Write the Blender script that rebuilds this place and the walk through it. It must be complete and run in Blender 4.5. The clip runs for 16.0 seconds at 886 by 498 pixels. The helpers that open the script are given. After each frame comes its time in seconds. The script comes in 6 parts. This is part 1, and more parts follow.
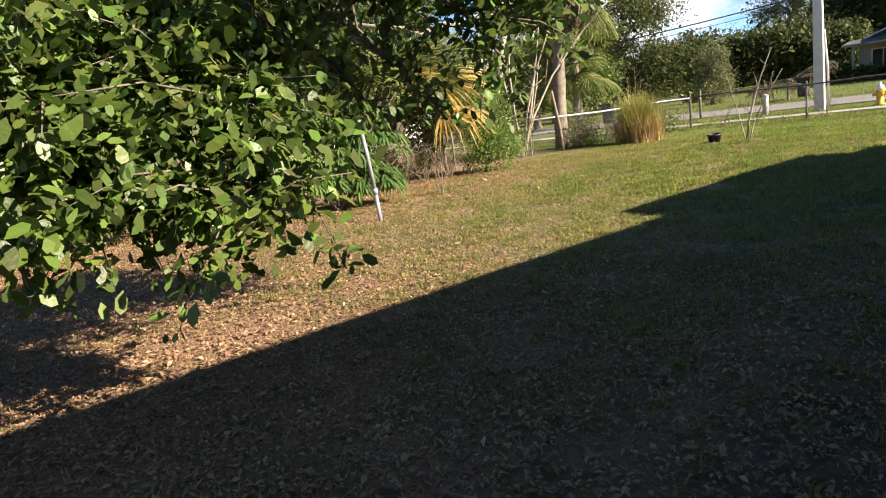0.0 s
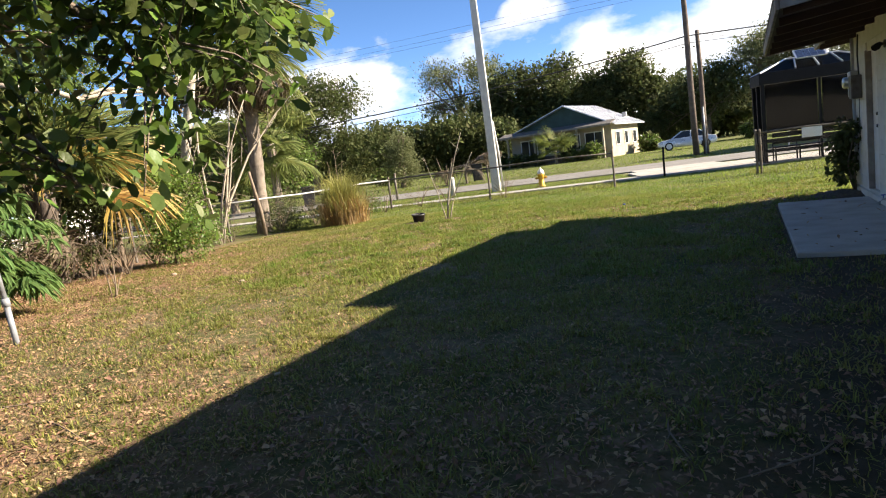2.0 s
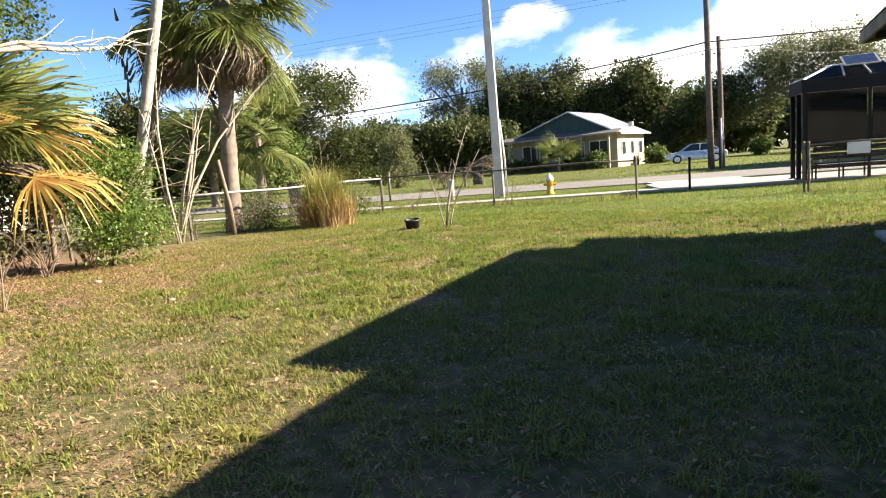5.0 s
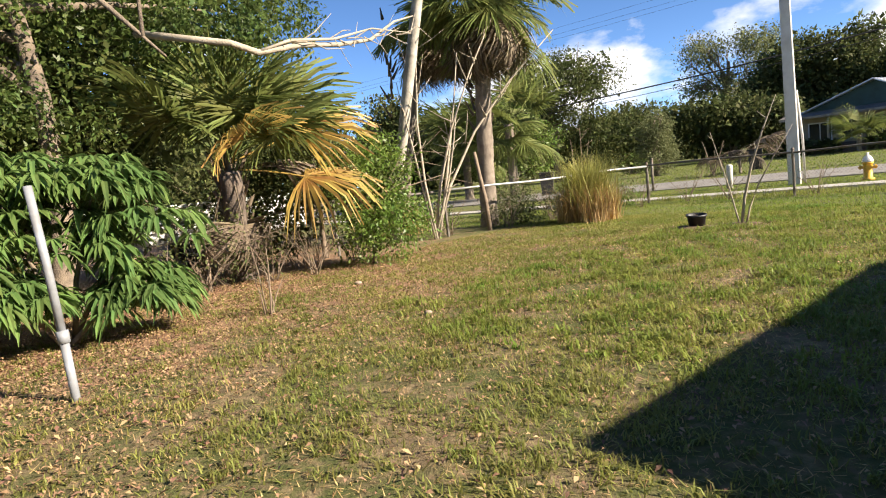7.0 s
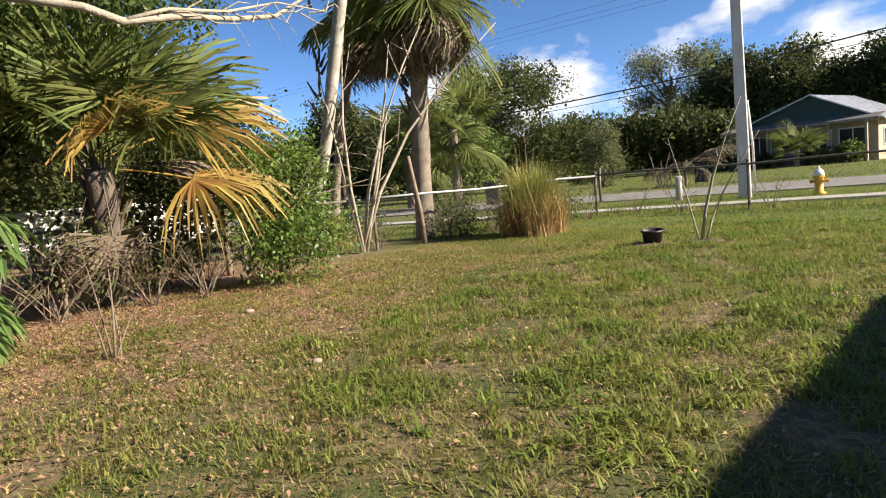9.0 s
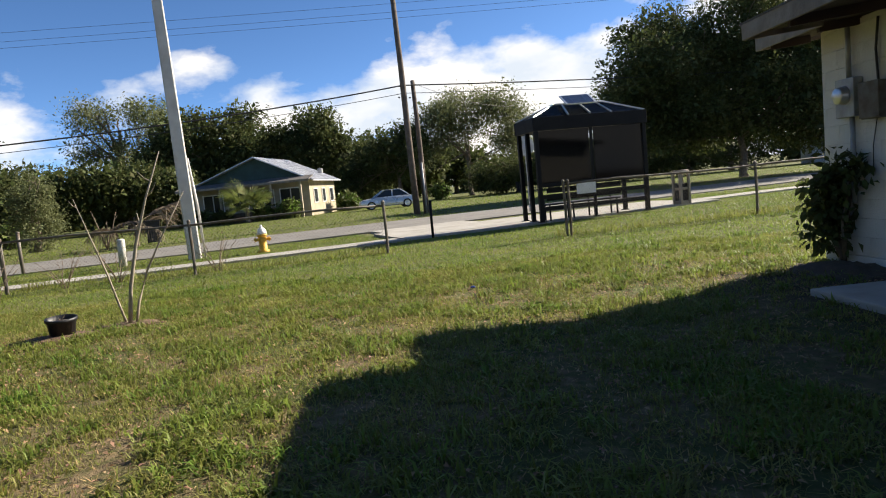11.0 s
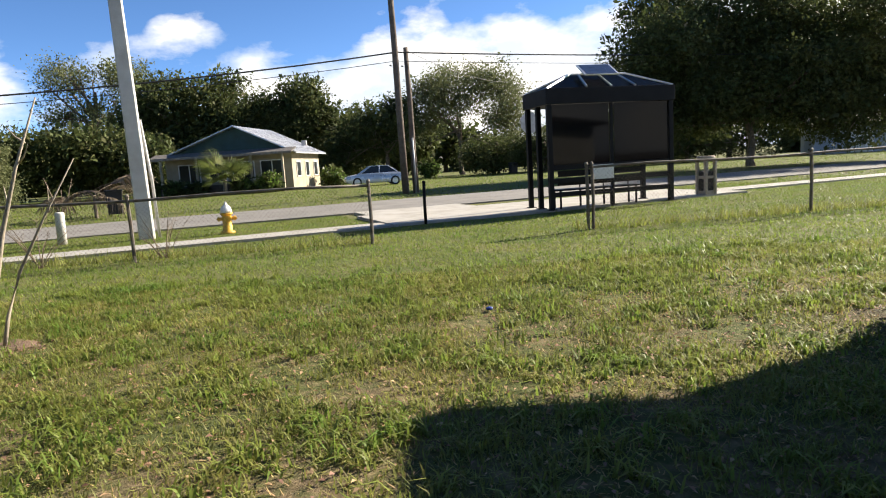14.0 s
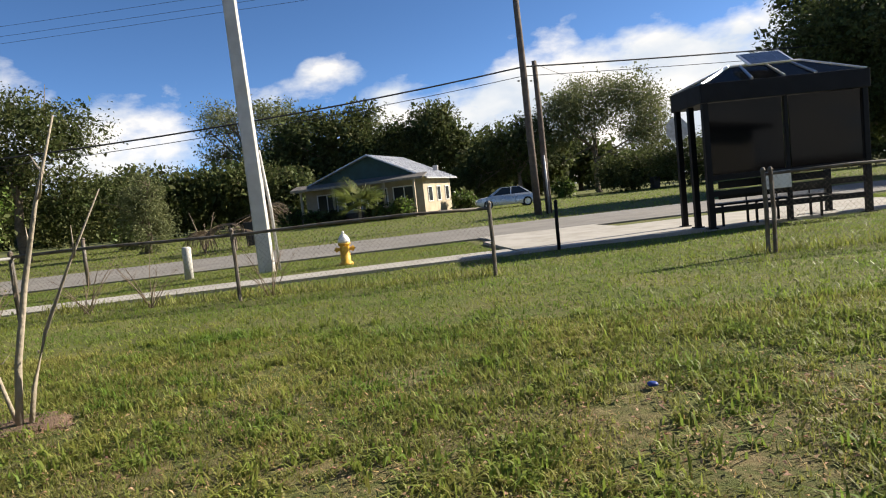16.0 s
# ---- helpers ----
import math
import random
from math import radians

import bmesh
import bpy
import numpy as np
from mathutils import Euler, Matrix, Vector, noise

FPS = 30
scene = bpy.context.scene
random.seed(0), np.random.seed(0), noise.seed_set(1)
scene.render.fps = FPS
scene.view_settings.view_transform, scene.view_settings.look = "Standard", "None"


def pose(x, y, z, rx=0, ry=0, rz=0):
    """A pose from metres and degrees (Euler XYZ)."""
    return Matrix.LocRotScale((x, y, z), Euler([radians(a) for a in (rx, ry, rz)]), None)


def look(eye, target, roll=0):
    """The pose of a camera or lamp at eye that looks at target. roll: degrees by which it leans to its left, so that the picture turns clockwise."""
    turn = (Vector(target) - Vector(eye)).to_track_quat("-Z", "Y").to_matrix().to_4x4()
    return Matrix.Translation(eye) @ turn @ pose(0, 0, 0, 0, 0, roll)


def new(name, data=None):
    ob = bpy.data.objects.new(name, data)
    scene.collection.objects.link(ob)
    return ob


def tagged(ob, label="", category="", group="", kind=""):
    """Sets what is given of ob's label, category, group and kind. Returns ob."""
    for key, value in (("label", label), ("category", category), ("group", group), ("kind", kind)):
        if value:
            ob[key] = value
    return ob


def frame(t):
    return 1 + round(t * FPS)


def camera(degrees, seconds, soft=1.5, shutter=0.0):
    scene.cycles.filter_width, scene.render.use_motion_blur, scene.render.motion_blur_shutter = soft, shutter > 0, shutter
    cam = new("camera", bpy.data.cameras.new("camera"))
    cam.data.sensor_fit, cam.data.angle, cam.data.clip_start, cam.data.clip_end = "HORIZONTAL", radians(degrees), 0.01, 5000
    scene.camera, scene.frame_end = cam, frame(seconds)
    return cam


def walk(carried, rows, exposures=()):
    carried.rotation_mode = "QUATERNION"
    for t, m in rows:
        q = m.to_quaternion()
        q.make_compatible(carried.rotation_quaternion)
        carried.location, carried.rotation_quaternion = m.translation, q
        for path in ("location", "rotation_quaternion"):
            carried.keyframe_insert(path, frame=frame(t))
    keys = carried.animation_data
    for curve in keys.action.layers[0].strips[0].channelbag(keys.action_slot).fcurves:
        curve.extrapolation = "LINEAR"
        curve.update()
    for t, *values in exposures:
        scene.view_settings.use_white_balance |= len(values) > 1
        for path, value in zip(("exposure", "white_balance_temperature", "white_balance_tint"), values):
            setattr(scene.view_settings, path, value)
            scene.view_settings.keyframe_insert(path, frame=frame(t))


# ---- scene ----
cam = camera(70.3, 16.0, 1.1)
PATH = [
    (0, (2.122, -0.84, 1.418), (0.537, 0.31, 1.013), -7.5),
    (0.5, (1.785, -0.678, 1.373), (0.349, 0.644, 0.941), -8.7),
    (1, (1.536, -0.46, 1.392), (0.156, 0.92, 0.956), -9.5),
    (1.5, (1.264, -0.17, 1.386), (0.109, 1.443, 1.127), -6.7),
    (2, (1.121, 0.15, 1.354), (0.234, 1.923, 1.085), -7.3),
    (2.5, (0.985, 0.537, 1.389), (0.267, 2.378, 1.083), -4.6),
    (3, (0.772, 0.733, 1.375), (0.323, 2.666, 1.126), -3.3),
    (3.5, (0.641, 1.146, 1.396), (0.141, 3.069, 1.171), -3.1),
    (3.7, (0.605, 1.32, 1.389), (-0.011, 3.212, 1.184), -4.9),
    (5.8, (-0.377, 2.643, 1.191), (-1.297, 4.392, 0.883), -4.7),
    (6, (-0.458, 2.758, 1.189), (-1.386, 4.502, 0.878), -6.0),
    (6.5, (-0.674, 3.008, 1.278), (-1.918, 4.553, 1.024), -7.3),
    (7, (-1.097, 3.186, 1.284), (-2.575, 4.515, 1.061), -6.2),
    (7.5, (-1.391, 3.433, 1.261), (-3.081, 4.487, 1.081), -6.5),
    (8, (-1.669, 3.62, 1.261), (-3.477, 4.462, 1.111), -6.0),
    (8.5, (-1.985, 3.862, 1.286), (-3.666, 4.927, 1.091), -6.2),
    (9, (-1.929, 4.478, 1.217), (-3.293, 5.926, 1.004), -5.2),
    (9.5, (-2.049, 4.941, 1.237), (-2.882, 6.747, 1.023), -2.9),
    (10, (-2.042, 5.378, 1.241), (-2.405, 7.336, 1.053), -3.6),
    (10.2, (-1.996, 5.539, 1.247), (-2.227, 7.52, 1.091), -4.6),
    (12.3, (-2.167, 6.993, 1.296), (-1.702, 8.921, 1.035), -3.8),
    (12.5, (-2.185, 7.129, 1.285), (-1.666, 9.043, 1.03), -4.1),
    (13, (-2.1, 7.533, 1.266), (-1.746, 9.474, 0.94), -7.6),
    (13.5, (-2.087, 7.982, 1.283), (-1.885, 9.95, 0.987), -1.3),
    (14, (-2.078, 8.408, 1.296), (-1.935, 10.385, 1.028), -3.5),
    (14.5, (-2.046, 8.82, 1.301), (-2.05, 10.805, 1.056), -4.8),
    (15, (-2.101, 9.248, 1.275), (-2.208, 11.233, 1.055), -4.8),
    (15.5, (-1.999, 9.688, 1.248), (-2.25, 11.66, 1.029), -4.5),
    (16, (-1.942, 10.026, 1.24), (-2.22, 12.0, 1.076), -6.1),
]
walk(cam, [(t, look(e, g, r)) for t, e, g, r in PATH], exposures=[(0.0, 1.75, 7200, 12), (1.0, 1.8, 7200, 12), (2.5, 1.85, 7200, 12), (3.5, 2.1, 7200, 12), (6.0, 1.95, 7200, 12), (7.0, 1.65, 7200, 12), (8.0, 1.5, 7200, 12), (9.0, 1.4, 7000, 11), (10.0, 1.25, 6900, 10), (12.5, 1.4, 6900, 10), (13.5, 1.5, 6900, 10), (14.5, 1.45, 6900, 10), (16.0, 1.15, 6900, 10)])

# world: clear blue afternoon sky with a bank of cumulus, low sun ahead and to the side
SUN = Vector((4.1, 1.85, 2.49)).normalized()
SUN_EL = math.asin(SUN.z)
SUN_AZ = math.atan2(SUN.x, SUN.y)
world = bpy.data.worlds.new("sky")
scene.world = world
world.use_nodes = True


class Nodes:
    """Small helper to write node trees."""

    def __init__(self, tree):
        self.t = tree
        tree.nodes.clear()

    def add(self, kind, ins=None, **props):
        n = self.t.nodes.new(kind)
        for k, v in props.items():
            setattr(n, k, v)
        for k, v in (ins or {}).items():
            if isinstance(v, bpy.types.NodeSocket):
                self.t.links.new(v, n.inputs[k])
            else:
                n.inputs[k].default_value = v
        return n

    def ramp(self, fac, *stops):
        n = self.add("ShaderNodeValToRGB", {"Fac": fac})
        el = n.color_ramp.elements
        while len(el) < len(stops):
            el.new(0.5)
        for e, (p, c) in zip(el, stops):
            e.position = p
            e.color = (*c, 1) if isinstance(c, tuple) else (c, c, c, 1)
        return n.outputs[0]

    def noise(self, vec, scale, detail=4, rough=0.55):
        n = self.add("ShaderNodeTexNoise", {"Scale": scale, "Detail": detail, "Roughness": rough})
        if vec is not None:
            self.t.links.new(vec, n.inputs["Vector"])
        return n.outputs["Fac"]

    def math(self, op, a, b=0.0, c=0.0):
        return self.add("ShaderNodeMath", {0: a, 1: b, 2: c}, operation=op).outputs[0]

    def mix(self, fac, a, b, blend="MIX"):
        n = self.add("ShaderNodeMix", {"Factor": fac}, data_type="RGBA", blend_type=blend)
        for i, v in ((6, a), (7, b)):
            if isinstance(v, bpy.types.NodeSocket):
                self.t.links.new(v, n.inputs[i])
            else:
                n.inputs[i].default_value = (*v, 1)
        return n.outputs[2]


w = Nodes(world.node_tree)
sky = w.add("ShaderNodeTexSky", sky_type="NISHITA", sun_disc=False, sun_elevation=SUN_EL, sun_rotation=SUN_AZ,
            altitude=0.0, air_density=0.42, dust_density=0.1, ozone_density=3.0)
gen = w.add("ShaderNodeTexCoord").outputs["Generated"]
sep = w.add("ShaderNodeSeparateXYZ", {0: gen})
up = sep.outputs["Z"]
flat = w.add("ShaderNodeMapping", {"Vector": gen, "Scale": (1, 1, 1.9), "Location": (0.35, 0.1, 0.0)}).outputs[0]
big = w.noise(flat, 2.6, 2, 0.5)
fine = w.noise(flat, 7.5, 7, 0.55)
puff = w.math("ADD", w.math("MULTIPLY", big, 0.6), w.math("MULTIPLY", fine, 0.4))
low = w.add("ShaderNodeMapRange", {"Value": up, 1: 0.08, 2: 0.36, 3: 0.085, 4: -0.10}).outputs[0]
sunward = w.add("ShaderNodeVectorMath", {0: gen, 1: (0.55, 0.83, 0.0)}, operation="DOT_PRODUCT").outputs["Value"]
side = w.add("ShaderNodeMapRange", {"Value": sunward, 1: 0.45, 2: 1.0, 3: -0.03, 4: 0.108}).outputs[0]
west = w.add("ShaderNodeVectorMath", {0: gen, 1: (-0.42, 0.90, 0.08)}, operation="DOT_PRODUCT").outputs["Value"]
bank = w.add("ShaderNodeMapRange", {"Value": west, 1: 0.93, 2: 0.995, 3: 0.0, 4: 0.07}).outputs[0]
lowbank = w.add("ShaderNodeMapRange", {"Value": up, 1: 0.16, 2: 0.27, 3: 1.0, 4: -0.6}).outputs[0]
side = w.math("ADD", side, w.math("MULTIPLY", bank, lowbank))
cover = w.add("ShaderNodeMapRange", {"Value": w.math("ADD", w.math("ADD", puff, low), side), 1: 0.535, 2: 0.615, 3: 0.0, 4: 1.0}).outputs[0]
shade = w.ramp(w.noise(flat, 5.0, 5, 0.5), (0.38, (0.62, 0.70, 0.82)), (0.58, (1.0, 0.98, 0.95)))
cloud = w.add("ShaderNodeVectorMath", {0: shade, 1: (10.5, 10.5, 10.5)}, operation="MULTIPLY").outputs[0]
azure = w.add("ShaderNodeHueSaturation", {"Color": sky.outputs[0], "Saturation": 1.12, "Value": 1.8})
skymix = w.mix(cover, azure.outputs[0], cloud)
bg = w.add("ShaderNodeBackground", {"Color": skymix, "Strength": 0.05})
w.add("ShaderNodeOutputWorld", {"Surface": bg.outputs[0]})

sun = new("sun", bpy.data.lights.new("sun", "SUN"))
sun.data.energy, sun.data.angle, sun.data.color = 5.0, radians(0.53), (1.0, 0.93, 0.82)
sun.matrix_world = look((20, 20, 20), Vector((20, 20, 20)) - SUN)


# materials
def material(name, base, rough=0.7, metal=0.0, scale=8.0, vary=0.25, fine=60.0, bump=0.3, tint=None, rand=0.0, translucent=0.0, spec=0.5):
    """A surface whose colour drifts at two scales, with fine relief. tint: a second colour of its stains."""
    m = bpy.data.materials.new(name)
    m.use_nodes = True
    n = Nodes(m.node_tree)
    pos = n.add("ShaderNodeTexCoord").outputs["Object"]
    a, b = n.noise(pos, scale, 4), n.noise(pos, fine, 3)
    other = tint or tuple(c * (1 - vary) for c in base)
    col = n.mix(n.ramp(a, (0.38, 0.0), (0.66, 1.0)), base, other)
    col = n.mix(n.math("MULTIPLY", b, vary), col, tuple(c * 0.45 for c in base))
    if rand:
        isl = n.add("ShaderNodeNewGeometry").outputs["Random Per Island"]
        col = n.add("ShaderNodeHueSaturation", {"Color": col, "Hue": n.math("MULTIPLY_ADD", isl, 0.06 * rand, 0.5 - 0.03 * rand),
                                                "Value": n.math("MULTIPLY_ADD", isl, 0.9 * rand, 1 - 0.45 * rand)}).outputs[0]
    bmp = n.add("ShaderNodeBump", {"Height": b, "Strength": bump, "Distance": 0.02})
    sh = n.add("ShaderNodeBsdfPrincipled", {"Base Color": col, "Roughness": n.math("MULTIPLY_ADD", a, 0.2, rough - 0.1),
                                            "Metallic": metal, "Normal": bmp.outputs[0], "Specular IOR Level": spec})
    out = sh.outputs[0]
    if translucent:
        tr = n.add("ShaderNodeBsdfTranslucent", {"Color": n.mix(0.5, col, tuple(min(1, c * 2.2) for c in base))})
        out = n.add("ShaderNodeMixShader", {0: translucent, 1: out, 2: tr.outputs[0]}).outputs[0]
    n.add("ShaderNodeOutputMaterial", {"Surface": out})
    return m


def ground_material():
    """Thin lawn over sandy soil, littered with brown leaves beside the trees and the house."""
    m = bpy.data.materials.new("lawn_soil")
    m.use_nodes = True
    n = Nodes(m.node_tree)
    pos = n.add("ShaderNodeTexCoord").outputs["Object"]
    s = n.add("ShaderNodeSeparateXYZ", {0: pos})
    soil = n.mix(n.ramp(n.noise(pos, 9, 5), (0.35, 0.0), (0.65, 1.0)), (0.12, 0.085, 0.05), (0.25, 0.185, 0.105))
    green = n.mix(n.noise(pos, 22, 5), (0.045, 0.055, 0.018), (0.115, 0.125, 0.04))
    lit = n.mix(n.noise(pos, 55, 3), (0.13, 0.075, 0.045), (0.36, 0.225, 0.14))
    patch = n.ramp(n.math("ADD", n.math("MULTIPLY", n.noise(pos, 1.1, 3), 0.55), n.math("MULTIPLY", n.noise(pos, 13, 4), 0.45)), (0.42, 0.0), (0.56, 1.0))
    road_side = n.add("ShaderNodeMapRange", {"Value": n.math("MULTIPLY_ADD", n.noise(pos, 0.9, 3), 5.0, s.outputs["Y"]), 1: 13.0, 2: 19.0, 3: 0.0, 4: 0.6}).outputs[0]
    meadow = n.mix(n.noise(pos, 3.0, 5), (0.07, 0.10, 0.022), (0.15, 0.175, 0.045))
    col = n.mix(road_side, n.mix(patch, soil, green), meadow)
    west = n.add("ShaderNodeMapRange", {"Value": s.outputs["X"], 1: -9.5, 2: -4.0, 3: 1.0, 4: 0.0}).outputs[0]
    north = n.add("ShaderNodeMapRange", {"Value": s.outputs["Y"], 1: 8.0, 2: 15.0, 3: 1.0, 4: 0.0}).outputs[0]
    south = n.add("ShaderNodeMapRange", {"Value": s.outputs["Y"], 1: -0.5, 2: 5.0, 3: 1.0, 4: 0.0}).outputs[0]
    near = n.math("MAXIMUM", n.math("MULTIPLY", west, north), south)
    drift = n.ramp(n.math("ADD", n.math("MULTIPLY", n.noise(pos, 2.2, 4), 0.9), n.math("MULTIPLY", near, 0.42)), (0.60, 0.0), (0.78, 1.0))
    col = n.mix(drift, col, lit)
    # Bare dark soil along the wall, its colour deepened further for the house's shade.
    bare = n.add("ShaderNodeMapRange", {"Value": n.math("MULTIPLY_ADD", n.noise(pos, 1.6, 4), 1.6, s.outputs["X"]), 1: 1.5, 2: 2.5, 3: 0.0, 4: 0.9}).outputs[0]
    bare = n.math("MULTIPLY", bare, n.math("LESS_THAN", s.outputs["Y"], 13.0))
    mould_shade = n.mix(n.noise(pos, 30, 4), (0.035, 0.027, 0.02), (0.10, 0.072, 0.05))
    col = n.mix(bare, col, mould_shade)
    bmp = n.add("ShaderNodeBump", {"Height": n.noise(pos, 40, 6, 0.7), "Strength": 0.8, "Distance": 0.03})
    sh = n.add("ShaderNodeBsdfPrincipled", {"Base Color": col, "Roughness": 0.95, "Normal": bmp.outputs[0], "Specular IOR Level": 0.2})
    n.add("ShaderNodeOutputMaterial", {"Surface": sh.outputs[0]})
    return m


def glass_material(name, tint, alpha):
    """Tinted pane: part clear, part smoked, with a gloss on top."""
    m = bpy.data.materials.new(name)
    m.use_nodes = True
    n = Nodes(m.node_tree)
    tr = n.add("ShaderNodeBsdfTransparent", {"Color": (*tint, 1)})
    gl = n.add("ShaderNodeBsdfGlossy", {"Color": (0.3, 0.3, 0.3, 1), "Roughness": 0.06})
    fr = n.add("ShaderNodeFresnel", {"IOR": 1.45})
    sp = n.add("ShaderNodeTexNoise", {"Scale": 3.0})
    df = n.add("ShaderNodeBsdfDiffuse", {"Color": (0.007, 0.007, 0.008, 1)})
    body = n.add("ShaderNodeMixShader", {0: n.math("MULTIPLY_ADD", sp.outputs[0], 0.15, alpha), 1: tr.outputs[0], 2: df.outputs[0]})
    mx = n.add("ShaderNodeMixShader", {0: fr.outputs[0], 1: body.outputs[0], 2: gl.outputs[0]})
    n.add("ShaderNodeOutputMaterial", {"Surface": mx.outputs[0]})
    return m


M_GROUND = ground_material()
M_GRASS = material("grass_blade", (0.16, 0.185, 0.042), 0.6, scale=0.8, fine=5, tint=(0.29, 0.255, 0.075), rand=0.9, translucent=0.4, spec=0.3)
M_LUSH = material("broad_grass_blade", (0.125, 0.185, 0.032), 0.5, scale=0.9, fine=6, tint=(0.26, 0.255, 0.06), rand=0.9, translucent=0.4, spec=0.15)
M_DRYGRASS = material("dry_grass", (0.45, 0.30, 0.13), 0.75, scale=2, fine=9, tint=(0.33, 0.24, 0.12), rand=0.6, translucent=0.25)
M_STRAW = material("grass_green_gold", (0.30, 0.28, 0.08), 0.7, scale=2, fine=9, tint=(0.20, 0.22, 0.05), rand=0.6, translucent=0.3)
M_LITTER = material("dead_leaf", (0.37, 0.225, 0.135), 0.75, scale=3, fine=40, tint=(0.28, 0.155, 0.09), rand=0.9, translucent=0.1)
M_OAK = material("oak_leaf", (0.065, 0.10, 0.028), 0.42, scale=1.5, fine=30, tint=(0.11, 0.14, 0.035), rand=0.9, translucent=0.35, spec=0.3)
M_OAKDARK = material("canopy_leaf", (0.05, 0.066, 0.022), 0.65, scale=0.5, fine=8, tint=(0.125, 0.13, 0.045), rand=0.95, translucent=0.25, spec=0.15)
M_MANGO = material("glossy_long_leaf", (0.085, 0.145, 0.045), 0.36, scale=2, fine=20, tint=(0.15, 0.22, 0.06), rand=0.6, translucent=0.3, spec=0.35)
M_SHRUB = material("shrub_leaf", (0.10, 0.17, 0.03), 0.45, scale=2, fine=20, tint=(0.16, 0.21, 0.04), rand=0.7, translucent=0.35)
M_OLIVE = material("pale_olive_leaf", (0.12, 0.135, 0.06), 0.6, scale=0.5, fine=6, tint=(0.18, 0.19, 0.09), rand=0.6, translucent=0.25, spec=0.15)
M_FRONDG = material("palm_green", (0.11, 0.14, 0.04), 0.6, scale=1.5, fine=20, tint=(0.19, 0.20, 0.06), rand=0.7, translucent=0.35, spec=0.2)
M_FRONDY = material("palm_yellow", (0.40, 0.29, 0.08), 0.5, scale=1.5, fine=20, tint=(0.36, 0.20, 0.06), rand=0.6, translucent=0.35)
M_FRONDD = material("palm_dead", (0.17, 0.13, 0.085), 0.75, scale=1.5, fine=20, tint=(0.14, 0.10, 0.065), rand=0.7, translucent=0.15)
M_STRAWFROND = material("palm_straw", (0.46, 0.35, 0.25), 0.75, scale=1.5, fine=20, tint=(0.33, 0.24, 0.16), rand=0.7, translucent=0.15)
M_BARK = material("grey_bark", (0.20, 0.155, 0.11), 0.9, scale=7, fine=45, tint=(0.11, 0.085, 0.065), bump=0.9)
M_PALMBARK = material("palm_bark", (0.25, 0.205, 0.16), 0.9, scale=6, fine=38, tint=(0.15, 0.12, 0.095), bump=0.9)
M_PALEBARK = material("pale_bark", (0.40, 0.34, 0.26), 0.85, scale=5, fine=35, tint=(0.28, 0.24, 0.18), bump=0.6)
M_MOTTLED = material("mottled_white_bark", (0.52, 0.48, 0.41), 0.8, scale=3.5, fine=22, tint=(0.27, 0.245, 0.20), vary=0.35, bump=0.5)
M_TWIG = material("dry_twig", (0.24, 0.18, 0.125), 0.85, scale=6, fine=40, tint=(0.15, 0.11, 0.08), bump=0.5)
M_BLOCK = material("white_painted_block", (0.76, 0.74, 0.69), 0.75, scale=1.1, fine=45, tint=(0.58, 0.55, 0.49), vary=0.24, bump=0.5)
M_CREAM = material("cream_paint", (0.62, 0.55, 0.42), 0.7, scale=3, fine=40, tint=(0.52, 0.45, 0.33), vary=0.2)
M_PATCH = material("bare_cement_patch", (0.30, 0.29, 0.27), 0.9, scale=5, fine=40, tint=(0.22, 0.21, 0.20), bump=0.6)
M_JOINT = material("mortar_joint", (0.50, 0.48, 0.44), 0.9, scale=4, fine=40, tint=(0.30, 0.28, 0.26))
M_SOFFIT = material("brown_stained_soffit", (0.085, 0.052, 0.042), 0.75, scale=3, fine=30, tint=(0.06, 0.038, 0.03))
M_FASCIA = material("weathered_fascia", (0.34, 0.29, 0.24), 0.8, scale=4, fine=40, tint=(0.20, 0.16, 0.13))
M_SHINGLE = material("roof_shingle", (0.16, 0.145, 0.13), 0.95, scale=5, fine=50, tint=(0.10, 0.09, 0.08), bump=0.8)
M_CONCRETE = material("concrete", (0.46, 0.43, 0.38), 0.85, scale=2.5, fine=40, tint=(0.36, 0.33, 0.29), vary=0.2)
M_SIDEWALK = material("sidewalk_concrete", (0.42, 0.395, 0.355), 0.85, scale=1.5, fine=30, tint=(0.31, 0.29, 0.25), vary=0.25)
M_ASPHALT = material("old_asphalt", (0.22, 0.205, 0.185), 0.9, scale=0.7, fine=60, tint=(0.17, 0.16, 0.145), vary=0.25)
M_POLE = material("cast_concrete_pole", (0.60, 0.585, 0.55), 0.8, scale=3, fine=40, tint=(0.50, 0.48, 0.44), vary=0.15)
M_WOODPOLE = material("creosote_wood", (0.15, 0.115, 0.09), 0.9, scale=5, fine=50, tint=(0.09, 0.07, 0.055), bump=0.7)
M_GALV = material("galvanised_steel", (0.46, 0.46, 0.45), 0.5, 0.6, scale=8, fine=50, tint=(0.33, 0.32, 0.30), vary=0.2, bump=0.15)
M_RUSTPOST = material("weathered_steel", (0.18, 0.165, 0.145), 0.7, 0.4, scale=8, fine=50, tint=(0.12, 0.09, 0.065), bump=0.3)
M_BLACK = material("black_powder_coat", (0.007, 0.007, 0.008), 0.6, scale=5, fine=40, vary=0.3, bump=0.05, spec=0.2)
M_CABLE = material("cable", (0.02, 0.02, 0.02), 0.6, scale=5, fine=40)
M_PVC = material("grey_plastic_pipe", (0.26, 0.28, 0.31), 0.55, scale=6, fine=30, tint=(0.17, 0.17, 0.17), vary=0.25, bump=0.1)
M_YELLOW = material("yellow_paint", (0.74, 0.44, 0.04), 0.5, scale=8, fine=30, tint=(0.60, 0.33, 0.03))
